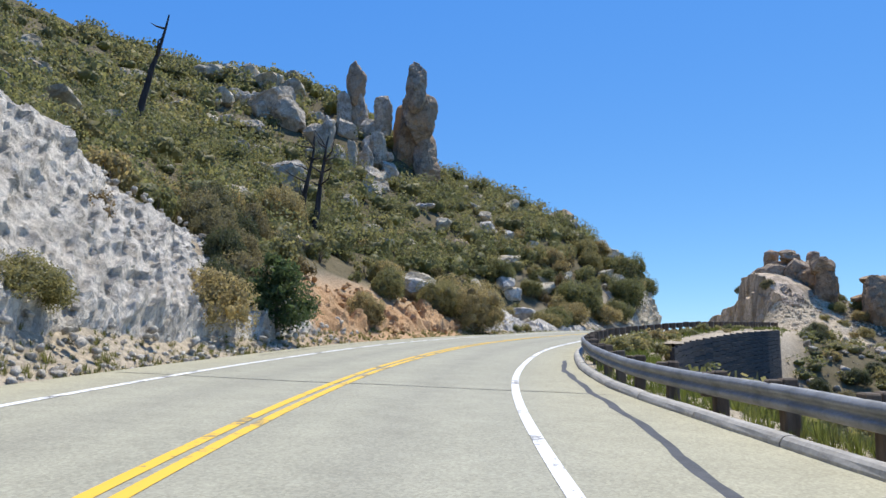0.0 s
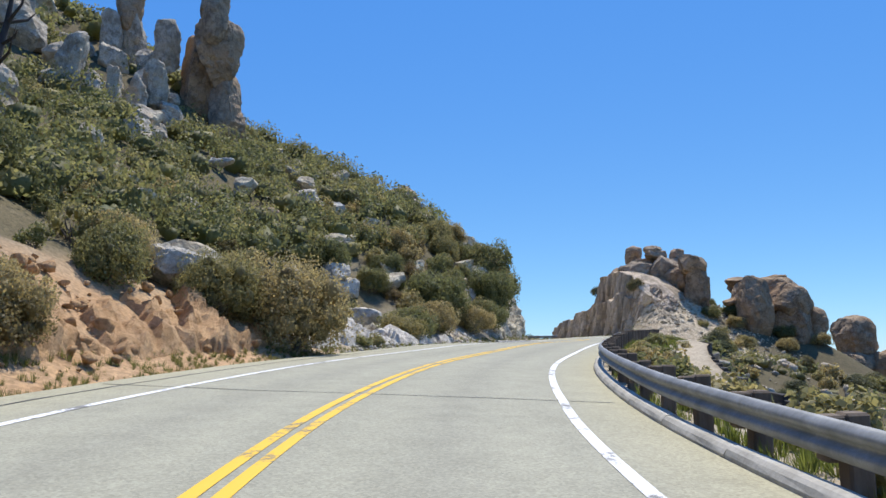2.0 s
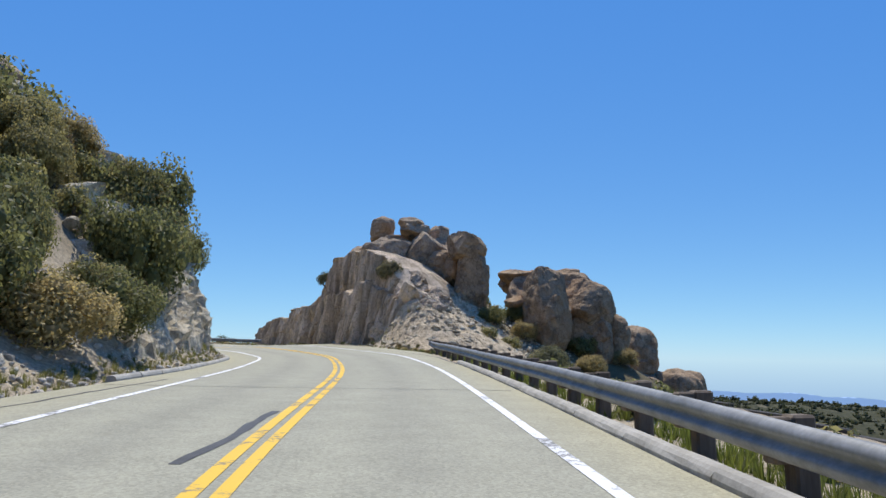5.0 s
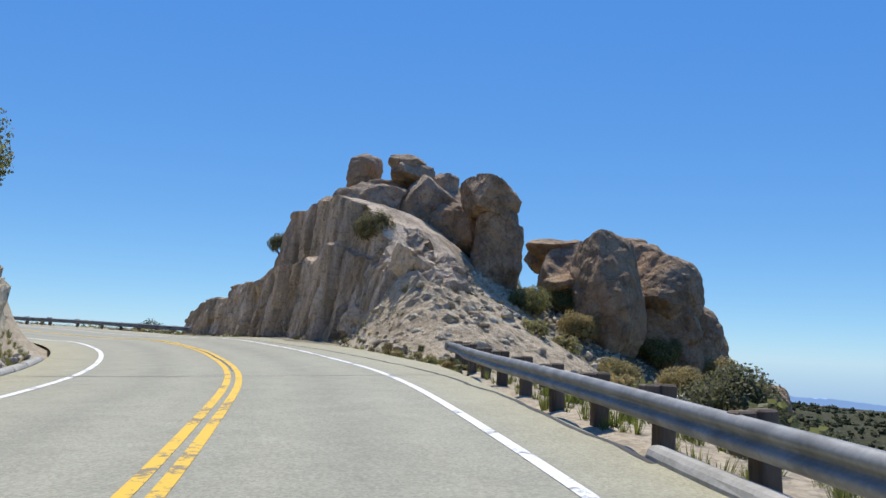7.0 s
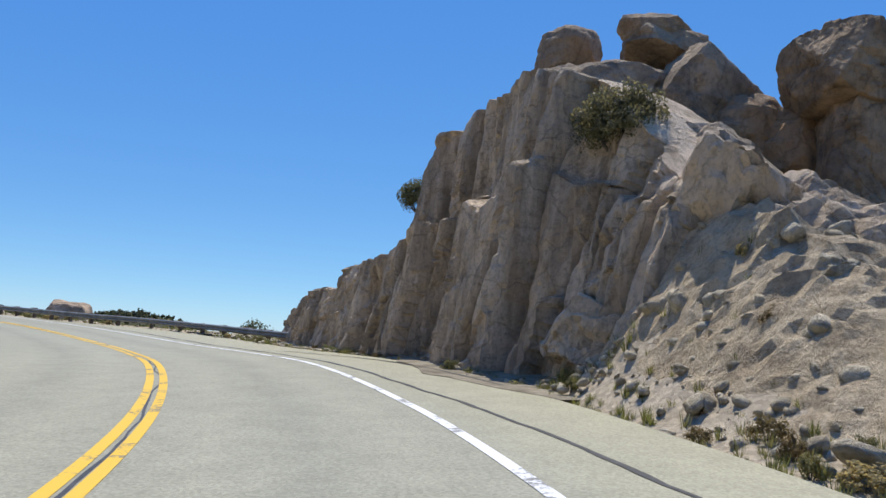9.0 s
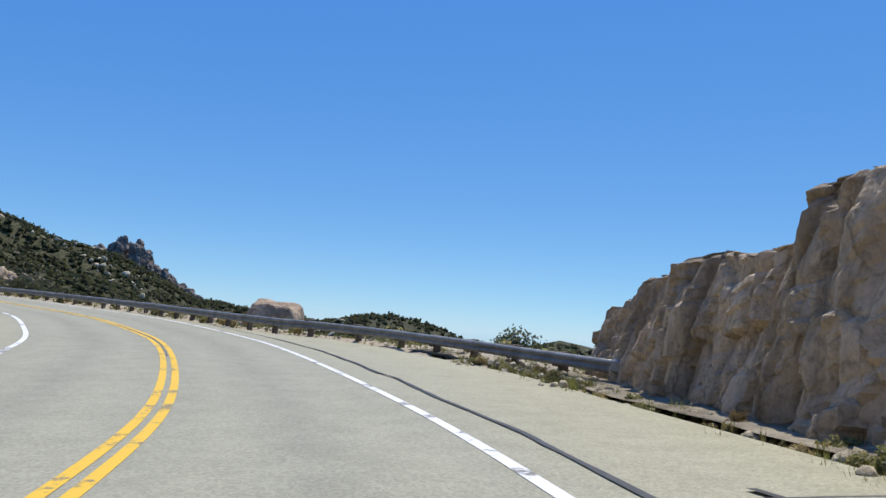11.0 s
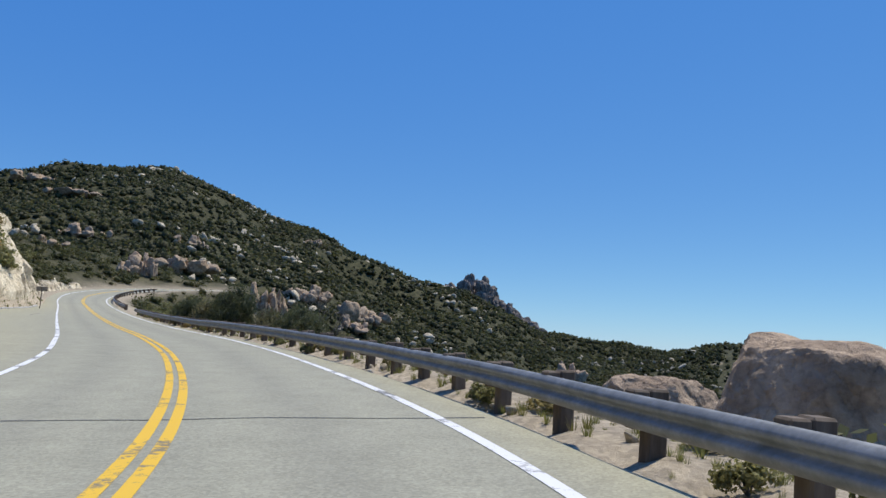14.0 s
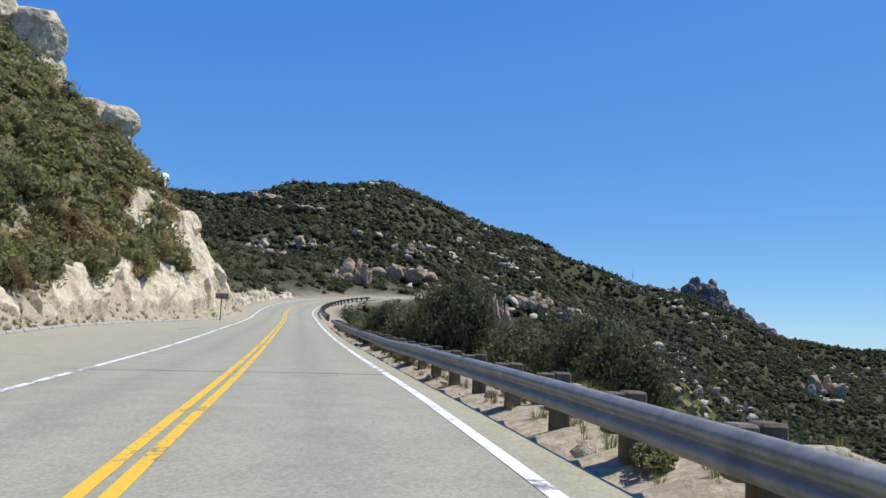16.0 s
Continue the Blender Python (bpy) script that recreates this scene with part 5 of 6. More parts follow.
def shrub(name, seed, mat, label, category="shrub", clumps=24, per=44, size=0.135, flat=1.0, kind_group=""):
    """A shrub of radius one: stems, and a crown of leaf clumps."""
    rng = np.random.default_rng(seed)
    top = empty(name)
    stems = []
    for k in range(6):
        g = rng.uniform(0, 6.28)
        e = np.array([math.cos(g) * 0.6, math.sin(g) * 0.6, 0.75 * flat])
        m = e * 0.5 + rng.normal(size=3) * 0.08
        stems.append(tube([(0, 0, -0.15), tuple(m), tuple(e)], [0.05, 0.035, 0.012], 5))
    v, f = join(stems)
    mesh_object("trunk", v, f, M_BARK, top)
    fast_mesh("crown", *foliage(rng, clumps, per, size, flat), mat, top)
    return tagged(top, label, category, kind_group)


SH = "roadside shrubs"
FINE = [shrub("oak_shrub", 230 + k, M_LEAF, "large dense olive-green scrub oak on the slope", clumps=64, per=150, size=0.058, kind_group=SH) for k in range(3)]
OAK = [shrub("oak_shrub", 200 + k, M_LEAF, "dense dark green scrub oak growing on the slope", clumps=24, per=44, size=0.105, kind_group=SH) for k in range(3)]
LOW = [shrub("low_bush", 210 + k, M_LEAF, "low olive-green bush on stony ground", clumps=20, per=44, size=0.16, flat=0.75, kind_group=SH) for k in range(2)]
DRY = [shrub("brown_bush", 220 + k, M_DRY, "yellow-brown half-dry bush on the bank", clumps=28, per=70, size=0.08, kind_group=SH) for k in range(2)]
VALLEY = [shrub("oak_shrub", 240 + k, M_OAKDARK, "dark grey-green scrub oak beyond the guard rail", clumps=56, per=130, size=0.06, kind_group=SH) for k in range(3)]
used = set()


def plant(choice, x, y, w, h, rng, sink=0.1):
    """Set a shrub of that width and height on the ground."""
    src = choice[rng.integers(len(choice))]
    z = float(height(np.array([x]), np.array([y]))[0])
    m = pose(x, y, z - sink * h, rng.uniform(-6, 6), rng.uniform(-6, 6), rng.uniform(0, 360)) @ Matrix.Diagonal((w * 0.5, w * 0.5 * rng.uniform(0.85, 1.15), min(h * 0.72, w * 0.8), 1))
    if src not in used:
        used.add(src)
        src.matrix_basis = m
        return src
    ob = copy_thing(src, Matrix())
    ob.matrix_basis = m
    return ob


rngp = np.random.default_rng(77)
# shrubs that stand out, x, y, width, height
for x, y, w, h in [(-7.0, 23.4, 2.6, 2.0), (-8.2, 14.8, 1.9, 1.2), (-3.9, 38.0, 1.9, 1.6), (-3.2, 46.3, 2.6, 2.2), (-3.5, 48.9, 2.4, 2.2), 
                   (16.2, 87.4, 3.6, 2.8), (16.6, 85.1, 3.0, 3.0), (15.0, 77.4, 2.6, 2.3), (20.8, 87.1, 5.0, 4.5), (16.9, 76.3, 2.7, 2.0), (13.5, 84.0, 3.0, 2.2), (18.5, 90.0, 3.0, 2.4), (14.6, 91.0, 2.8, 2.0), (12.8, 72.4, 4.2, 3.8), (19.6, 82.0, 4.3, 4.4), (9.1, 64.3, 3.2, 2.1), (11.3, 67.2, 2.6, 2.1), (15.4, 72.9, 3.2, 2.1), (8.2, 71.2, 2.3, 2.0), (9.7, 75.2, 2.6, 1.8), (11.8, 81.0, 2.8, 2.0), (21.0, 86.3, 4.0, 3.6), (5.3, 70.6, 3.0, 2.6), (8.6, 63.2, 2.6, 1.8), (17.1, 75.9, 3.2, 2.3), (15.0, 76.8, 2.4, 3.2),
                   (20.6, 86.8, 3.6, 4.2), (-10.4, 49.2, 3.4, 3.8), (-9.0, 52.4, 2.8, 3.6), (24.6, 93.5, 3.0, 2.8), (14.9, 73.4, 1.8, 1.2), (11.3, 66.9, 1.6, 1.2)]:
    plant(FINE, x, y, w, h, rngp)
GREAT = [shrub("oak_shrub", 250, M_LEAF, "big round brown-olive scrub oak at the foot of the bank", clumps=120, per=170, size=0.036, kind_group=SH)]
for x, y, w, h in [(1.9, 49.3, 4.0, 3.6), (-0.4, 48.6, 3.0, 2.6)]:
    plant(GREAT, x, y, w, h, rngp)
for x, y, w, h in [(-9.1, 30.4, 2.2, 2.0), (-8.6, 31.9, 2.2, 2.0), (-10.4, 33.4, 2.6, 2.4), (-7.5, 25.6, 2.0, 1.7), (-7.3, 28.0, 2.2, 1.9), (-11.6, 36.2, 2.8, 2.6),
                   (-9.7, 36.4, 2.4, 2.2), (-8.4, 29.2, 2.0, 1.8), (-12.2, 39.6, 2.8, 2.4), (-10.2, 40.6, 2.4, 2.2), (-8.0, 38.6, 2.2, 1.8)]:
    tagged(plant(VALLEY, x, y, w, h, rngp), "dense dark green scrub oak crowding the edge of the cut", "shrub", SH)
for x, y, w, h in [(-0.8, 47.6, 1.4, 1.0), (-3.6, 37.6, 1.6, 1.2), (-9.5, 20.5, 1.6, 1.2)]:
    plant(DRY, x, y, w, h, rngp)
for x, y, w, h in [(*road_at(np.array([q]), edge_r(np.array([q])) + o)[0][:2], 1.5, 1.0) for q, o in ((67, 1.6), (69, 2.4), (71, 1.5), (72.5, 2.6), (74.5, 1.9), (76, 2.6), (63, 1.8), (60, 1.4))] + [(6.0, 56.2, 1.1, 0.8), (5.2, 54.6, 1.2, 0.6)]:
    plant(LOW, x, y, w, h, rngp)
for q in range(14):
    sq = 78 + 2.3 * q
    x, y, _ = road_at(np.array([sq]), edge_r(np.array([sq])) + rngp.uniform(1.3, 3.0))[0]
    plant(LOW, x, y, rngp.uniform(0.9, 1.6), rngp.uniform(0.5, 0.9), rngp)
for k in range(120):
    sq = rngp.uniform(70, 128)
    x, y, _ = road_at(np.array([sq]), edge_r(np.array([sq])) + 5.5 + 30 * rngp.uniform(0, 1) ** 1.3)[0]
    tagged(plant(VALLEY if k % 3 else LOW, x, y, rngp.uniform(1.2, 2.8), rngp.uniform(0.9, 2.1), rngp), "dark green scrub oak on the slope below the road" if k % 3 else "low olive-green bush on stony ground", "shrub", SH)
for k in range(56):
    sq = rngp.uniform(171, 262)
    x, y, _ = road_at(np.array([sq]), np.array([float(np.interp(sq, R2_AT, R2_OFF)) + rngp.uniform(0.15, 1.1)]))[0]
    plant(LOW, x, y, rngp.uniform(0.35, 0.75), rngp.uniform(0.25, 0.5), rngp, 0.02)
for k in range(34):
    sq = rngp.uniform(127, 146)
    x, y, _ = road_at(np.array([sq]), edge_r(np.array([sq])) + 0.25 + 3.2 * rngp.uniform(0, 1) ** 2)[0]
    plant(LOW if k % 2 else DRY, x, y, rngp.uniform(0.25, 0.55), rngp.uniform(0.2, 0.4), rngp, 0.02)
for k in range(44):
    sq = rngp.uniform(143, 168)
    x, y, _ = road_at(np.array([sq]), edge_r(np.array([sq])) + 0.1 + 0.8 * rngp.uniform(0, 1) ** 2)[0]
    plant(LOW if k % 3 else DRY, x, y, rngp.uniform(0.25, 0.6), rngp.uniform(0.2, 0.42), rngp, 0.02)
# on and below the outcrop
for x, y, z, w, h in [(43.4, 102.0, 9.6, 2.2, 1.8), (44.7, 115.0, 10.1, 1.8, 1.5)]:
    ob = copy_thing(VALLEY[1], Matrix())
    tagged(ob, "dense dark olive scrub oak rooted in a cleft of the outcrop", "shrub", SH)
    ob.matrix_basis = pose(x, y, z, 0, 0, 70) @ Matrix.Diagonal((w / 2, w / 2, h * 0.7, 1))
for x, y, w, h in [(50.6, 98.6, 2.4, 1.7), (54.0, 99.4, 3.0, 2.0), (55.6, 97.6, 3.2, 2.2), (52.6, 97.0, 2.2, 1.6), (58.2, 96.2, 2.8, 2.0), (53.4, 103.6, 2.2, 1.6), (49.2, 94.6, 2.0, 1.2),
                   (61.5, 95.0, 2.6, 1.6), (46.5, 94.0, 1.6, 1.0), (51.0, 93.2, 2.4, 1.5), (56.2, 93.4, 2.6, 1.6), (48.3, 91.0, 1.8, 1.0)]:
    plant(FINE if w > 2.1 else LOW, x, y, w, h, rngp)
# beyond the second rail
for x, y, w, h in [(8.4, 178.6, 2.9, 3.0), (7.2, 179.8, 2.4, 2.4), (10.6, 178.6, 2.4, 2.2), (12.4, 178.0, 2.6, 2.6), (13.4, 176.6, 2.4, 2.8), (14.4, 175.4, 2.2, 2.2), (4.6, 182.4, 2.6, 2.0), (1.0, 186.0, 2.8, 2.2), (-3.6, 191.6, 2.6, 2.0), (27.9, 164.4, 2.1, 1.9), (28.8, 163.6, 1.7, 1.5), (24.6, 166.8, 1.8, 1.4), (45.6, 143.0, 4.2, 3.6), (47.0, 141.6, 3.2, 2.8), (48.0, 148.2, 2.6, 2.2),
                   (6.0, 187.5, 2.8, 2.0), (-10.0, 207.0, 3.4, 2.6), (16.5, 180.0, 2.2, 1.8), (20.5, 176.0, 2.0, 1.6), (45.5, 144.8, 2.6, 1.9)]:
    plant(VALLEY, x, y, w, h, rngp)
# the nearer hillside, each bush its own
ROCKS_AT = np.array([tuple(o.matrix_basis.translation) for o in bpy.data.objects if o.name.split(".")[0] in ("boulder", "rock_spire")])


def clear_of_rocks(x, y, gap=1.4):
    return np.min(np.hypot(ROCKS_AT[:, 0] - x, ROCKS_AT[:, 1] - y)) > gap


count = 0
for k in range(900):
    s, l = rngp.uniform(30, 132), rngp.uniform(4.6, 15)
    x, y, _ = road_at(np.array([s]), edge_l(np.array([s])) - l)[0]
    if fbm(np.array([x]), np.array([y]), 1 / 5, 2, 21)[0] < -0.4 or not clear_of_rocks(x, y, 1.2):
        continue
    if s < 62 and l < 7.2:
        continue
    w = rngp.uniform(1.1, 2.4)
    plant(OAK if rngp.random() < 0.72 else LOW if rngp.random() < 0.6 else DRY, x, y, w, w * rngp.uniform(0.65, 0.95), rngp)
    count += 1
    if count > 175:
        break
count = 0
for k in range(500):
    s, l = rngp.uniform(216, 288), 2.5 + 11 * rngp.uniform(0, 1) ** 1.4
    x, y, _ = road_at(np.array([s]), edge_l(np.array([s])) - l)[0]
    if fbm(np.array([x]), np.array([y]), 1 / 5, 2, 22)[0] < -0.45 or (s > 264 and l < 7):
        continue
    w = rngp.uniform(1.4, 2.8)
    plant(OAK if rngp.random() < 0.7 else DRY, x, y, w, w * rngp.uniform(0.65, 0.95), rngp)
    count += 1
    if count > 140:
        break


# ---- joined scrub, too dense to count ----
def scatter(templates, x, y, z, size, tall, rng):
    """Many copies of leaf templates laid into one pair of arrays."""
    one = templates[0][1]
    per = len(templates[0][0])
    t = np.stack([q[0] for q in templates])[rng.integers(len(templates), size=len(x))]
    g = rng.uniform(0, 6.283, len(x))
    c, s = np.cos(g)[:, None], np.sin(g)[:, None]
    w = np.stack([(t[..., 0] * c - t[..., 1] * s) * size[:, None], (t[..., 0] * s + t[..., 1] * c) * size[:, None], t[..., 2] * (size * tall)[:, None]], -1)
    w += np.stack([x, y, z], -1)[:, None]
    return w.reshape(-1, 3), (one[None] + (np.arange(len(x)) * per)[:, None, None]).reshape(-1, 4)


def bush_templates(n, clumps, per, size, seed):
    out = []
    for k in range(n):
        rng = np.random.default_rng(seed + k)
        out.append(foliage(rng, clumps, per, size, 0.9, False))
    return out


rngs = np.random.default_rng(5)
MIDBUSH = bush_templates(8, 12, 7, 0.21, 300)
NEARBUSH = bush_templates(8, 20, 13, 0.115, 320)
s, l = rngs.uniform(0, 145, 5200), 9 + 72 * rngs.uniform(0, 1, 5200)
p = road_at(s, edge_l(s) - l)
sn, dn = nearest(p[:, 0], p[:, 1])
ok = (dn < -9.5) & (fbm(p[:, 0], p[:, 1], 1 / 6, 3, 23) > -0.75) & ((sn > 58) | (-dn + edge_l(sn) > 8))
far_rock = np.min(np.hypot(ROCKS_AT[:, None, 0] - p[:, 0], ROCKS_AT[:, None, 1] - p[:, 1]), 0)
ok &= far_rock > 1.75
p = p[ok]
size = 0.55 + 1.5 * rngs.uniform(0, 1, len(p)) ** 1.6
_, dn = nearest(p[:, 0], p[:, 1])
for near in (True, False):
    q = (dn > -38) == near
    v, f = scatter(NEARBUSH if near else MIDBUSH, p[q, 0], p[q, 1], height(p[q, 0], p[q, 1]) - 0.15, size[q], rngs.uniform(0.85, 1.35, q.sum()), rngs)
    tagged(fast_mesh("hillside_scrub", v, f, M_FARLEAF), "olive and dark green chaparral covering the hillside", "scrub", kind="stuff")
s, l = np.concatenate([rngs.uniform(205, 330, 1400), rngs.uniform(214, 296, 1200)]), np.concatenate([rngs.uniform(6, 80, 1400), 2.9 + 28 * rngs.uniform(0, 1, 1200) ** 1.4])
p = road_at(s, edge_l(s) - l)
sn, dn = nearest(p[:, 0], p[:, 1])
p = p[(dn < -7.6) & ((sn < 263) | (sn > 289) | (edge_l(sn) - dn > 7.5)) & (fbm(p[:, 0], p[:, 1], 1 / 6, 3, 24) > -0.8)]
size = rngs.uniform(0.7, 1.7, len(p))
v, f = scatter(MIDBUSH, p[:, 0], p[:, 1], height(p[:, 0], p[:, 1]) - 0.2, size, rngs.uniform(0.75, 1.15, len(p)), rngs)
tagged(fast_mesh("ridge_scrub", v, f, M_FARLEAF), "dark green chaparral on the ridge above the road cut", "scrub", kind="stuff")
s, l = np.concatenate([rngs.uniform(20, 128, 1200), rngs.uniform(165, 345, 1400), rngs.uniform(215, 330, 600)]), 4.5 + 70 * rngs.uniform(0, 1, 3200) ** 1.3
p = road_at(s, edge_r(s) + l)
sn, dn = nearest(p[:, 0], p[:, 1])
p = p[(dn > edge_r(sn) + 2.8) & (fbm(p[:, 0], p[:, 1], 1 / 7, 3, 25) > -0.2) & (np.hypot(p[:, 0] - 48, p[:, 1] - 102) > 9)]
size = rngs.uniform(0.5, 1.4, len(p))
v, f = scatter(MIDBUSH, p[:, 0], p[:, 1], height(p[:, 0], p[:, 1]) - 0.15, size, rngs.uniform(0.7, 1.1, len(p)), rngs)
tagged(fast_mesh("valley_scrub", v, f, M_FARLEAF), "mixed green scrub on the slope below the road", "scrub", kind="stuff")
FARBUSH = bush_templates(5, 4, 2, 0.6, 330)
az, r = np.radians(np.concatenate([rngs.uniform(-64, 5, 38000), rngs.uniform(5, 75, 8000)])), 90 + 1150 * rngs.uniform(0, 1, 46000) ** 1.0
x, y = 22 + np.sin(az) * r, 158 + np.cos(az) * r
sn, dn = nearest(x, y)
keep = (np.abs(dn) > 75) | ((sn > END - 5) & (np.abs(dn) > 12))
keep &= fbm(x, y, 1 / 40, 3, 26) > -0.6
x, y, r = x[keep], y[keep], r[keep]
size = rngs.uniform(0.8, 2.3, len(x)) * (0.75 + r / 620)
v, f = scatter(FARBUSH, x, y, height(x, y) - 0.3, size, rngs.uniform(0.7, 1.3, len(x)), rngs)
tagged(fast_mesh("mountain_scrub", v, f, M_DARKLEAF), "dark evergreen scrub and oak covering the far mountainside", "scrub", kind="stuff")

x, y = rngs.uniform(-125, -18, 2500), rngs.uniform(222, 345, 2500)
sn, dn = nearest(x, y)
ok = (np.abs(dn) > 6.8) & ((dn > 0) | (sn > 288) | (dn < -9))
x, y = x[ok], y[ok]
size = rngs.uniform(0.6, 1.7, len(x))
v, f = scatter(MIDBUSH, x, y, height(x, y) - 0.2, size, rngs.uniform(0.75, 1.2, len(x)), rngs)
tagged(fast_mesh("bend_scrub", v, f, leaf_material("bend_scrub_leaves", (0.06, 0.075, 0.027), (0.11, 0.115, 0.042), (0.20, 0.165, 0.065), own=False)), "dense dark scrub round the far bend", "scrub", kind="stuff")

# grass and weeds
BLADES = []
for k in range(6):
    rng = np.random.default_rng(360 + k)
    n = 26
    g = rng.uniform(0, 6.283, n)
    b = np.stack([np.cos(g), np.sin(g), 0 * g], -1) * rng.uniform(0, 0.25, (n, 1))
    lean = np.stack([np.cos(g), np.sin(g), 0 * g], -1) * rng.uniform(0.1, 0.55, (n, 1)) + np.array([0, 0, 1]) * rng.uniform(0.55, 1.1, (n, 1))
    side = np.stack([-np.sin(g), np.cos(g), 0 * g], -1) * 0.03
    BLADES.append((np.stack([b - side, b + side, b + lean * 0.6 + side * 0.8, b + lean], 1).reshape(-1, 3), quads(n)))


def grass(name, s, d, label, lo, hi, mat=M_GRASS):
    p = road_at(s, d)
    z = height(p[:, 0], p[:, 1])
    size = rngs.uniform(lo, hi, len(p))
    v, f = scatter(BLADES, p[:, 0], p[:, 1], z - 0.03, size, rngs.uniform(0.7, 1.2, len(p)), rngs)
    tagged(fast_mesh(name, v, f, mat), label, "grass", kind="stuff")


s = rngs.uniform(14, 132, 3200)
grass("verge_grass", s, edge_l(s) - rngs.uniform(0.15, 1.3, 3200) ** 1.3, "sparse dry and green grass along the foot of the bank", 0.08, 0.24)
s = rngs.uniform(8, 124, 2600)
grass("verge_weeds", s, edge_r(s) + rngs.uniform(0.45, 3.0, 2600), "bright green weeds and grass behind the kerb", 0.15, 0.36,
      leaf_material("green_weeds", (0.12, 0.15, 0.03), (0.16, 0.19, 0.04), (0.21, 0.20, 0.07), own=False))
s = rngs.uniform(160, 262, 1900)
grass("roadside_grass", s, edge_r(s) + rngs.uniform(0.4, 2.8, 1900), "dry and green tufts of grass on the stony verge below the rail", 0.07, 0.22)
s = rngs.uniform(214, 290, 500)
grass("bank_grass", s, edge_l(s) - rngs.uniform(0.3, 2.0, 500), "dry grass along the foot of the cream road cut", 0.12, 0.4)
s = rngs.uniform(139, 168, 420)
grass("cliff_grass", s, edge_r(s) + rngs.uniform(-0.4, 1.0, 420), "dry grass tufts along the foot of the cliff", 0.12, 0.32)
s = rngs.uniform(126, 146, 620)
grass("rubble_grass", s, edge_r(s) + 0.2 + 4.5 * rngs.uniform(0, 1, 620) ** 1.8, "straw and green tufts among the rubble", 0.08, 0.26)
# verge soil strip; the shadow at the cliff's foot is put into its colour
tagged(strip("cliff_foot", 139, 172, [lambda s: np.interp(s, [139, 143, 145, 149, 156, 164, 172], [6.0, 5.2, 5.6, 6.6, 7.2, 8.2, 8.0]) + fbm(s, s * 0, 0.9, 3, 71) * 0.22, lambda s: edge_r(s) + 0.5, lambda s: edge_r(s) + 1.6],
             [0.006, 0.03, 0.12], M_SHADE_DIRT, 0.3), "gritty soil along the cliff foot, cliff shadow in its dark colour", "verge", kind="structure")

# ---- stones ----
STONES = []
for k in range(6):
    sv, sf = rock_shape((1, 0.75, 0.55), 400 + k, 2, 16, 0.52, 0.05)
    STONES.append((sv, np.array(sf)))


def stones(name, x, y, size, mat, label, lift=0.15):
    vs, fs, n = [], [], 0
    z = height(x, y)
    for k in range(len(x)):
        sv, sf = STONES[k % 6]
        m = np.array(Euler(rngs.uniform(-0.7, 0.7, 3)).to_matrix()) @ np.array(Euler((0, 0, rngs.uniform(0, 6.28))).to_matrix())
        vs.append(sv @ m.T * size[k] + np.array([x[k], y[k], z[k] + lift * size[k]]))
        fs.append(sf + n)
        n += len(sv)
    ob = fast_mesh(name, np.concatenate(vs), np.concatenate(fs), mat)
    return tagged(ob, label, "stones", kind="stuff")


n = 1500
u, w = rngs.uniform(0, 1, n), rngs.normal(size=n)
x, y = 40.2 + 14 * u + rngs.normal(size=n) * 2.0, 92.5 + 7.5 * np.sin(u * 2.4) + w * 3.0
sn, dn = nearest(x, y)
ok = dn > edge_r(sn) + 0.7
stones("rubble", x[ok], y[ok], 0.035 + 0.42 * rngs.uniform(0, 1, ok.sum()) ** 3.3, M_PALE, "pale angular rubble spilled below the outcrop", 0.3)
s = rngs.uniform(16, 134, 1000)
s = np.where((s > 62) & (s < 81), s - 30, s)
p = road_at(s, edge_l(s) - 0.25 - 4.0 * rngs.uniform(0, 1, 1000) ** 1.7)
stones("bank_stones", p[:, 0], p[:, 1], 0.03 + 0.24 * rngs.uniform(0, 1, 1000) ** 5, M_WHITEROCK, "loose pale stones at the foot of the bank")
s = rngs.uniform(64, 79, 220)
p = road_at(s, edge_l(s) - rngs.uniform(0.8, 4.8, 220))
stones("orange_stones", p[:, 0], p[:, 1], 0.06 + 0.35 * rngs.uniform(0, 1, 220) ** 2.5, M_EARTH, "loose orange-tan stones on the earth bank", 0.5)
s = np.concatenate([rngs.uniform(128, 262, 420), rngs.uniform(214, 288, 200)])
d = np.concatenate([edge_r(s[:420]) + rngs.uniform(0.2, 2.4, 420), edge_l(s[420:]) - rngs.uniform(0.3, 1.8, 200)])
p = road_at(s, d)
stones("verge_stones", p[:, 0], p[:, 1], 0.03 + 0.2 * rngs.uniform(0, 1, 620) ** 4, M_PALE, "small pale stones on the gravel verge")
s = rngs.uniform(72, 130, 900)
p = road_at(s, edge_r(s) + 4.5 + 34 * rngs.uniform(0, 1, 900) ** 1.1)
stones("slope_rocks", p[:, 0], p[:, 1], 0.10 + 1.0 * rngs.uniform(0, 1, 900) ** 3, M_GRANITE, "pale broken rocks strewn down the slope below the road", 0.3)
# finer gravel and chips
CHIPS = []
for k in range(6):
    sv, sf = rock_shape((1, 0.8, 0.6), 480 + k, 1, 6, 0.7, 0.1)
    CHIPS.append((sv, np.array(sf)))
STONES, BLOCKS = CHIPS, STONES
n = 5200
u, w = rngs.uniform(0, 1, n), rngs.normal(size=n)
x, y = 40.2 + 14 * u + rngs.normal(size=n) * 2.2, 92.0 + 7.5 * np.sin(u * 2.4) + w * 3.2
sn, dn = nearest(x, y)
ok = dn > edge_r(sn) + 0.5
stones("gravel", x[ok], y[ok], 0.02 + 0.14 * rngs.uniform(0, 1, ok.sum()) ** 2.8, M_PALE, "pale gravel and chips below the outcrop", 0.35)
s = rngs.uniform(14, 132, 3600)
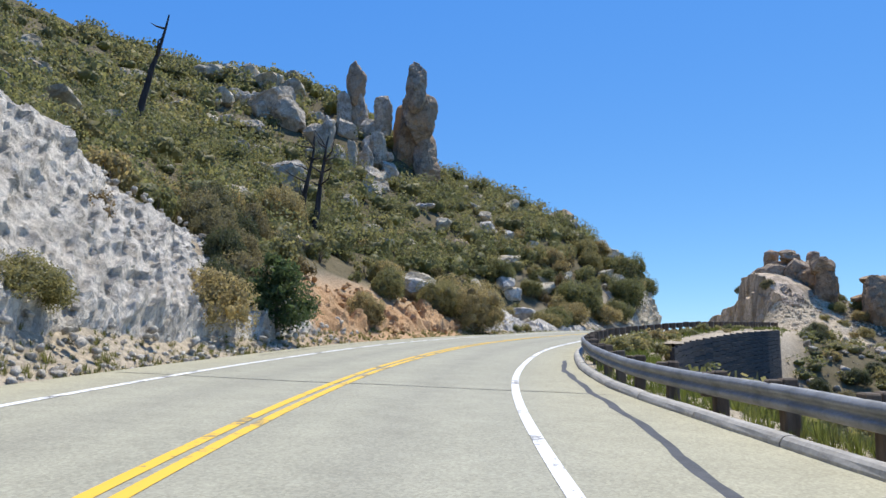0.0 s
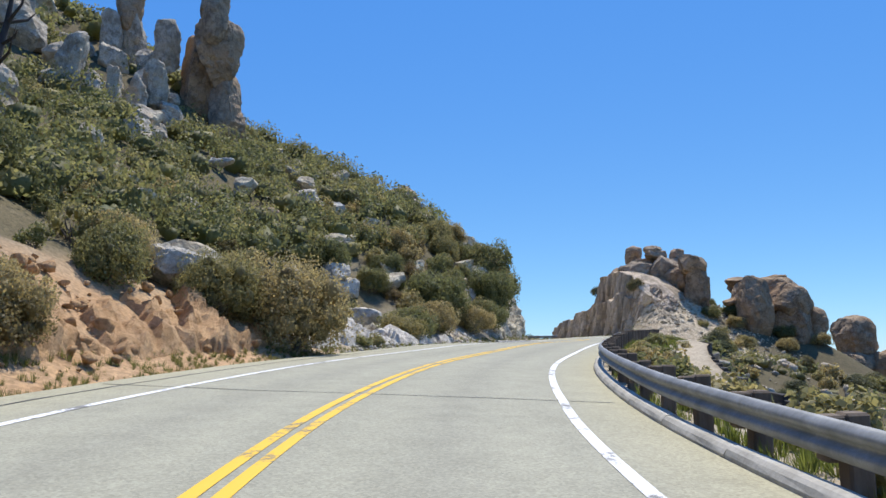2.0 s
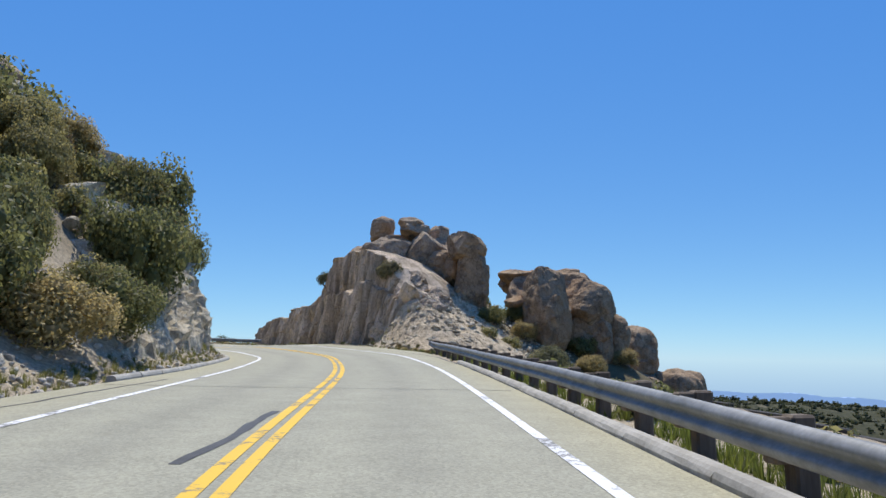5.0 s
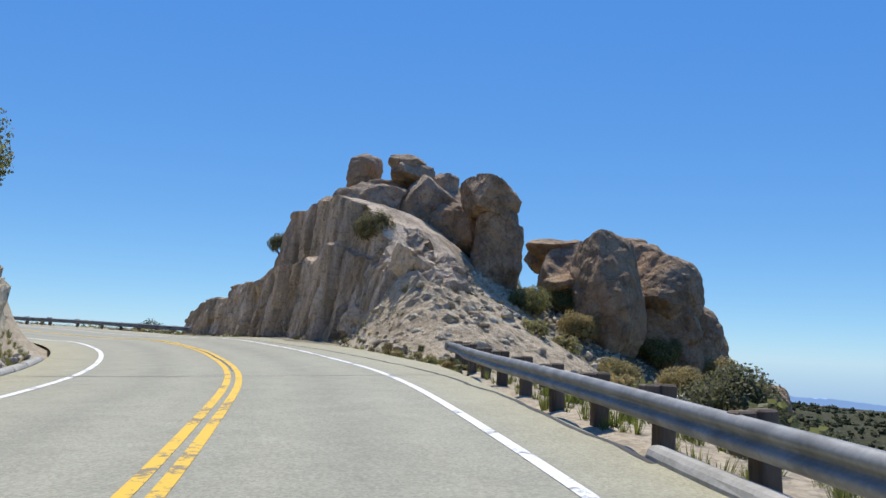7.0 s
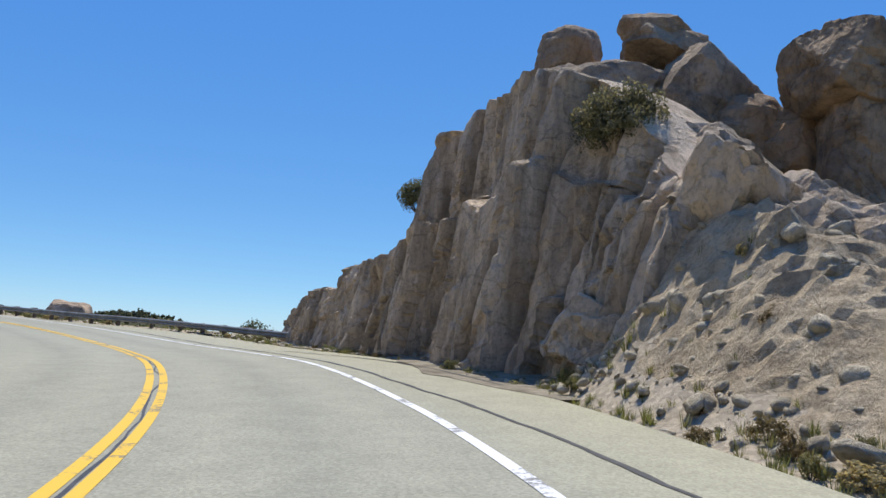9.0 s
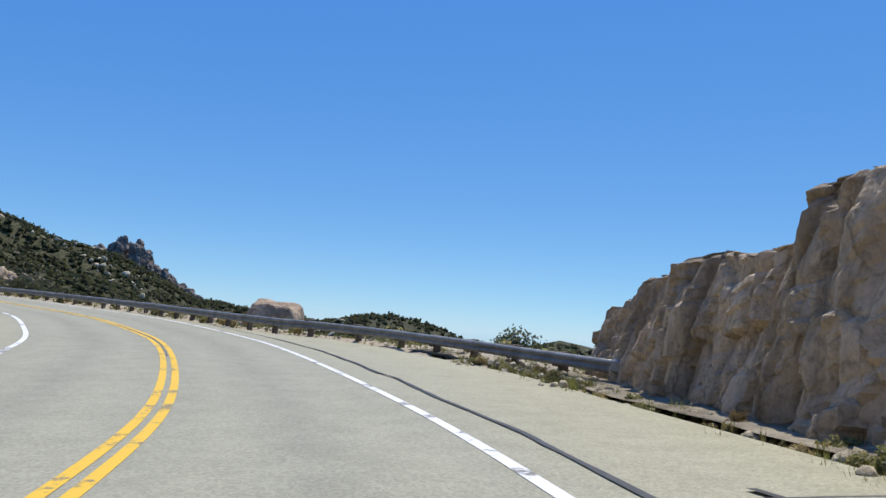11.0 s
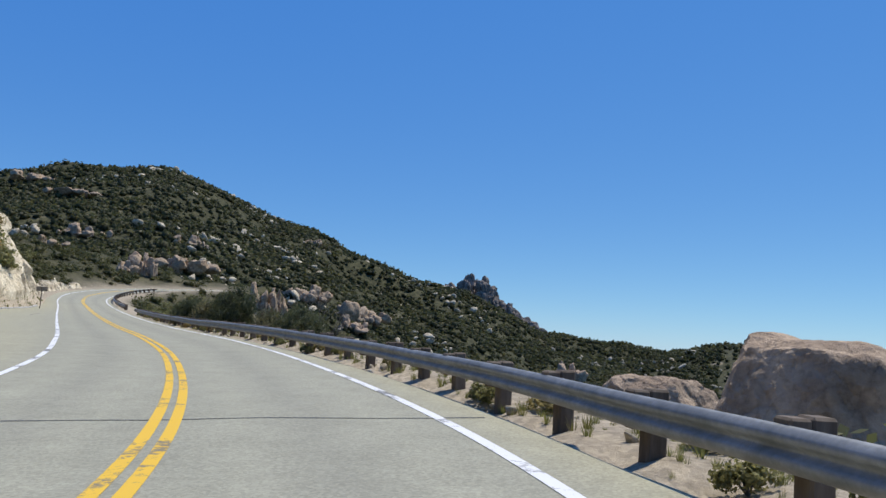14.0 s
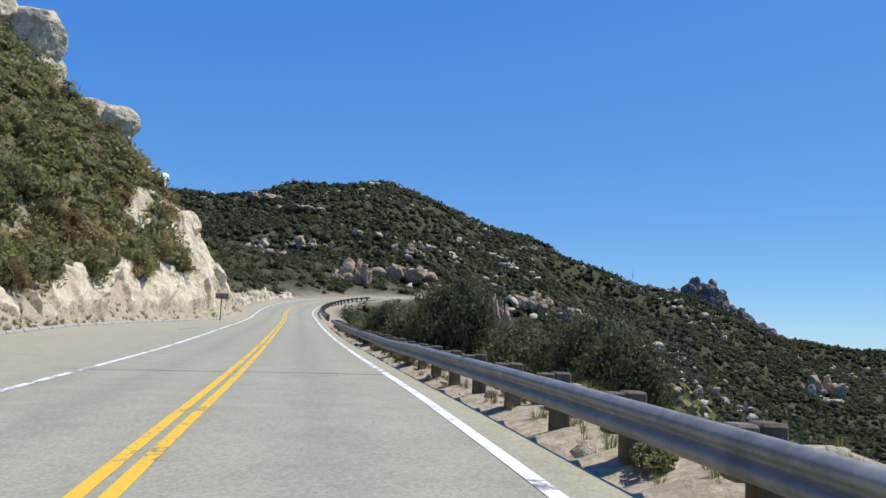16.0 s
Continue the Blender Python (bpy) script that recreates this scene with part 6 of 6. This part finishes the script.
s = np.where((s > 62) & (s < 81), s + 22, s)
p = road_at(s, edge_l(s) - 0.2 - 3.6 * rngs.uniform(0, 1, 3600) ** 1.6)
stones("bank_gravel", p[:, 0], p[:, 1], 0.025 + 0.12 * rngs.uniform(0, 1, 3600) ** 2.5, M_WHITEROCK, "pale gravel along the foot of the bank", 0.35)
s = rngs.uniform(139, 168, 900)
p = road_at(s, edge_r(s) + rngs.uniform(-0.5, 1.3, 900))
stones("cliff_gravel", p[:, 0], p[:, 1], 0.03 + 0.12 * rngs.uniform(0, 1, 900) ** 2.5, M_PALE, "brown stone chips at the foot of the cliff", 0.9)
s = rngs.uniform(14, 64, 1800)
p = road_at(s, edge_l(s) - 0.4 - 6.0 * rngs.uniform(0, 1, 1800))
stones("cut_chips", p[:, 0], p[:, 1], 0.04 + 0.16 * rngs.uniform(0, 1, 1800) ** 2.5, M_WHITEROCK, "white rock chips lodged on the road cut", 2.0)
STONES = BLOCKS
# larger blocks of the rubble, each its own
BLK = [rock("rubble_block", (0, 0, -50), (0.55, 0.42, 0.34), 420 + k, M_PALE, "angular pale granite block lying in the rubble", "boulder", 0, 0, "rubble blocks", 3, 18, 0.56, 0.06) for k in range(5)]
for k in range(110):
    u = rngs.uniform(0, 1)
    x, y = 41.5 + 12 * u + rngs.normal() * 1.5, 94.0 + 6.5 * math.sin(u * 2.4) + rngs.normal() * 2.2
    q, dd = nearest(np.array([x]), np.array([y]))
    if dd[0] < edge_r(q)[0] + 1.2:
        continue
    z = float(height(np.array([x]), np.array([y]))[0])
    sc = rngs.uniform(0.35, 1.0)
    m = pose(x, y, z + 0.08 * sc, rngs.uniform(-25, 25), rngs.uniform(-25, 25), rngs.uniform(0, 360)) @ Matrix.Diagonal((sc, sc, sc, 1))
    src = BLK[k % 5]
    if k < 5:
        src.matrix_basis = m
    else:
        copy_thing(src, Matrix()).matrix_basis = m
# pale blocks and ledges breaking out of the hillside
LEDGE = [rock("ledge_rock", (0, 0, -50), (1.0, 0.8, 0.62), 430 + k, M_PALE, "pale granite ledge breaking out of the scrub", "boulder", 0, 0, HILL, 2, 14, 0.70, 0.12) for k in range(5)]
for k in range(125):
    s, l = rngs.uniform(48, 132), 4.5 + 55 * rngs.uniform(0, 1) ** 1.5
    if s < 66 and l < 16:
        l += 14
    x, y, _ = road_at(np.array([s]), edge_l(np.array([s])) - l)[0]
    z = float(height(np.array([x]), np.array([y]))[0])
    sc = rngs.uniform(0.4, 1.3) * (1 + l / 60)
    m = pose(x, y, z + 0.42 * sc, rngs.uniform(-25, 25), rngs.uniform(-25, 25), rngs.uniform(0, 360)) @ Matrix.Diagonal((sc, sc, sc * rngs.uniform(0.7, 1.3), 1))
    src = LEDGE[k % 5]
    if k < 5:
        src.matrix_basis = m
    else:
        copy_thing(src, Matrix()).matrix_basis = m

# ---- rocks of the far mountain ----
FARG = "mountain crags"
def crag(at, w, h, seed, mat, label):
    """A cluster of split columns and blocks, broken out of one ledge."""
    rng = np.random.default_rng(seed)
    top = empty("crag", at)
    for k in range(16):
        hh = h * rng.uniform(0.3, 0.8) * (1.0 if k < 4 else 0.5)
        ww = w * (rng.uniform(0.16, 0.28) if k < 4 else rng.uniform(0.09, 0.2))
        sv, sf = rock_shape((ww, ww * rng.uniform(0.8, 1.3), hh * 0.75), seed * 13 + k, 4 if k < 4 else 3, 13, 0.74, 0.12, 0.2, 3.0, 1.0)
        fast_mesh("rock_column" if k < 4 else "block", sv + np.array([rng.normal() * 0.36 * w, rng.normal() * 0.3 * w, hh * 0.3]), np.array(sf), mat, top)
    return tagged(top, label, "crag", FARG)


for k, (x, y, w, h) in enumerate([(-47, 283, 3.4, 8.6), (-45.5, 286.5, 3.6, 8.4), (-74, 278, 4.2, 8.6), (-136, 381, 15, 10), (-161, 426, 8, 8), (-106, 422, 9, 8), (-108, 491, 17, 13), (-53, 431, 11, 9),
                                  (-30, 688, 17, 24), (-322, 533, 20, 9), (-98, 278, 5, 4), (-201, 407, 11, 8), (-75.5, 276.5, 4, 5), (-261, 754, 11, 11), (-414, 594, 20, 9), (-104, 472, 17, 14), (-109, 428, 13, 10), (-89, 433, 10, 12)]):
    z = float(height(np.array([x]), np.array([y]))[0])
    crag((x, y, z), w * 1.05, h * (1.0 if k < 2 else 0.85), 500 + k, M_TAN if k % 3 < 2 else M_BOULDER, "pale split granite crag on the far mountainside")
for k in range(34):
    t = k / 33
    a = math.radians(-15.5 + 8.2 * t + rngs.normal() * 0.25)
    r = 1085 + rngs.uniform(-25, 15)
    el = float(np.interp(math.degrees(a), [-16, -14.5, -13.4, -12.6, -12.2, -11, -10, -8.6, -7.5], [3.7, 3.9, 4.55, 4.3, 4.2, 3.0, 2.3, 1.6, 0.7]))
    x, y = 22 + math.sin(a) * r, 158 + math.cos(a) * r
    topz = 6.5 + math.tan(math.radians(el)) * r + rngs.uniform(-6, 3)
    z = float(height(np.array([x]), np.array([y]))[0])
    hh = max((topz - z) * 0.5, 5) + 5
    w = rngs.uniform(7, 14)
    rock("crag", (x, y, topz - hh), (w, w, hh * 1.4), 540 + k, M_DARKCRAG, "jagged granite tower on the ridge", "crag", k * 47 % 90, 0, FARG, 3, 14, 0.74, 0.18)
# paler outcrops scattered over the mountain, joined
az, r = np.radians(rngs.uniform(-62, 10, 170)), 110 + 850 * rngs.uniform(0, 1, 170) ** 1.2
az, r = np.repeat(az, 13), np.repeat(r, 13)
spread = np.repeat(rngs.uniform(2, 9, 170), 13) * (0.5 + r / 500)
x, y = 22 + np.sin(az) * r + rngs.normal(size=len(r)) * spread, 158 + np.cos(az) * r + rngs.normal(size=len(r)) * spread
sn, dn = nearest(x, y)
ok = (np.abs(dn) > 60) & (fbm(x, y, 1 / 60, 3, 28) > -0.25)
stones("mountain_outcrops", x[ok], y[ok], (0.6 + 2.8 * rngs.uniform(0, 1, ok.sum()) ** 2) * (0.7 + r[ok] / 600), M_PALE, "pale granite outcrops dotted over the far mountainside", 0.45)


# ---- trees ----
def dead_tree(at, tall, lean, seed, label, fork=True):
    rng = np.random.default_rng(seed)
    top = empty("dead_tree", at)
    n = 9
    u = np.linspace(0, 1, n)
    bend = np.cumsum(rng.normal(size=(n, 2)) * 0.05, 0) * tall * 0.25
    p = np.stack([lean[0] * u * tall + bend[:, 0] * u, lean[1] * u * tall + bend[:, 1] * u, u * tall - 0.4], -1)
    v, f = tube(p, 0.035 * tall * (1 - 0.86 * u) + 0.015, 8)
    mesh_object("trunk", v, f, M_CHAR, top)
    for k in range(9 if fork else 4):
        i = rng.integers(3, n - 1)
        d = rng.normal(size=3)
        d[2] = abs(d[2]) * 0.7
        d /= np.linalg.norm(d)
        ln = tall * rng.uniform(0.12, 0.32)
        q = [p[i], p[i] + d * ln * 0.5 + rng.normal(size=3) * 0.08 * ln, p[i] + d * ln + np.array([0, 0, 0.12 * ln])]
        v, f = tube(q, [0.011 * tall, 0.007 * tall, 0.003], 5)
        mesh_object("limb", v, f, M_CHAR, top)
    return tagged(top, label, "tree", "dead trees")


dead_tree((-22.4, 54.3, 18.2), 8.5, (0.20, 0.0), 601, "charred leaning dead tree trunk on the slope", False)
dead_tree((-9.9, 52.6, 10.2), 6.8, (0.10, 0.0), 602, "bare blackened dead tree with thin branches")
dead_tree((-8.8, 51.4, 9.6), 7.2, (0.16, 0.05), 603, "bare blackened dead tree with thin branches")


def bare_tree(at, tall, seed, label):
    """A leafless tree that forks into fine twigs."""
    rng = np.random.default_rng(seed)
    top = empty("bare_tree", at)
    ends = [(np.zeros(3), np.array([0.05, 0, 1.0]), tall * 0.36, 0.05, 0)]
    trunk = []
    while ends:
        a, d, ln, r, lv = ends.pop()
        m = a + d * ln * 0.5 + rng.normal(size=3) * ln * 0.05
        e = a + d * ln + rng.normal(size=3) * ln * 0.06
        v, f = tube([a, m, e], [r, r * 0.85, r * 0.68], 5)
        if lv < 2:
            trunk.append((v, f))
        else:
            mesh_object("twig" if lv > 2 else "branch", v, f, M_BARK, top)
        for k in range(0 if lv > 3 else 3 if lv else 4):
            q = d + rng.normal(size=3) * 0.5
            q[2] += 0.18
            q /= np.linalg.norm(q)
            ends.append((e if k else m + (e - m) * 0.5, q, ln * rng.uniform(0.6, 0.85), r * 0.6, lv + 1))
    v, f = join(trunk)
    mesh_object("trunk", v, f, M_BARK, top)
    return tagged(top, label, "tree")


bare_tree((13.1, 178.3, float(height(np.array([13.1]), np.array([178.3]))[0]) - 0.2), 3.8, 604, "leafless grey tree with thin twigs among bushes")


def pine(at, tall, seed, label):
    rng = np.random.default_rng(seed)
    top = empty("pine_tree", at)
    v, f = tube([(0, 0, -0.2), (0.03, 0, tall * 0.5), (0, 0.02, tall)], [0.085, 0.05, 0.012], 7)
    mesh_object("trunk", v, f, M_BARK, top)
    for k in range(46):
        h = 0.10 + 0.86 * rng.uniform(0, 1)
        g = rng.uniform(0, 6.283)
        ln = tall * 0.55 * (1 - h) ** 0.7 * rng.uniform(0.75, 1.1) + 0.12
        d = np.array([math.cos(g), math.sin(g), 0.28])
        a, e = np.array([0, 0, h * tall]), np.array([0, 0, h * tall]) + d * ln
        v, f = tube([a, (a + e) / 2, e], [0.018, 0.012, 0.005], 4)
        limb = mesh_object("branch", v, f, M_BARK, top)
        u = rng.uniform(0.15, 1.05, (170, 1))
        c = a + (e - a) * u + rng.normal(size=(170, 3)) * (0.06 + 0.07 * ln)
        fast_mesh("needles", kites(c, rng, 0.19, 0.5, 0.3), quads(170), M_PINELEAF, limb)
    return tagged(top, label, "tree")


pine((-5.9, 27.2, float(height(np.array([-5.9]), np.array([27.2]))[0])), 2.9, 611, "small bushy green pine at the foot of the bank")

# ---- road sign ----
def road_sign(at, way, label):
    top = empty("road_sign", at)
    v, f = tube([(0, 0, -0.3), (0, 0, 1.2), (0, 0, 2.35)], [0.045, 0.045, 0.045], 6)
    mesh_object("post", v, f, M_POST, top)
    part("panel", box(0.95, 0.03, 0.42, 0.008), M_SIGN, top, pose(0, 0.06, 2.2, 0, 0, 0))
    top.rotation_euler = (0, 0, radians(way))
    return tagged(top, label, "road sign")


road_sign((-24.4, 199.6, 6.4), 40, "small weathered brown sign on a timber post")

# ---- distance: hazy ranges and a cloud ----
# aerial haze is put into the ranges as blue colour and a faint glow
m_far, nt_far, b_far = material("haze_painted_range", 1.0, spec=0.0)
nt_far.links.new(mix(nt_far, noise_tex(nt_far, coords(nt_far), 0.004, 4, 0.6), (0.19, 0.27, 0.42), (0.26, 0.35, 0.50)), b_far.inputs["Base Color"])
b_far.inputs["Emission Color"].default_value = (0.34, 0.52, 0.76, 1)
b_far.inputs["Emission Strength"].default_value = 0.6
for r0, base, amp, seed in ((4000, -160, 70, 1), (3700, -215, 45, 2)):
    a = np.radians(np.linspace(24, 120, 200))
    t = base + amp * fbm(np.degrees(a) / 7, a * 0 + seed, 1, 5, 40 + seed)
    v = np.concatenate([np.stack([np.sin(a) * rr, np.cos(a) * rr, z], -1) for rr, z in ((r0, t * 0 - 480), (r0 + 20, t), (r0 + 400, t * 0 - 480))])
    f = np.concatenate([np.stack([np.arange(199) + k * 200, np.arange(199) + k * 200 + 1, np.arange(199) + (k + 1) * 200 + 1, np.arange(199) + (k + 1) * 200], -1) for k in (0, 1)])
    tagged(mesh_object("backdrop", v, f, m_far), "desert ranges on the horizon with painted blue haze", "mountains", kind="structure")
m_cl, nt_cl, b_cl = material("cloud_white_glow", 1.0, spec=0.0)
b_cl.inputs["Base Color"].default_value = (0.9, 0.9, 0.9, 1)
# added glow stands in for part of the cloud's sunlit white
b_cl.inputs["Emission Color"].default_value = (0.8, 0.86, 0.95, 1)
b_cl.inputs["Emission Strength"].default_value = 0.45
cl = []
for k in range(9):
    sv, sf = rock_shape((26, 16, 15), 700 + k, 4, 0, 1.0, 0.2, 0, 2.0, 0.0)
    cl.append((sv * rngs.uniform(0.6, 1.1) + np.array([rngs.normal() * 28, rngs.normal() * 14, rngs.normal() * 9]), np.array(sf)))
v, f = join(cl)
e = np.array([-0.785, 0.60, 0.165]) * 2100
tagged(mesh_object("backdrop", v + e + np.array([20, 159, 7]), f, m_cl), "small white cumulus cloud beyond the ridge", "cloud", kind="structure")
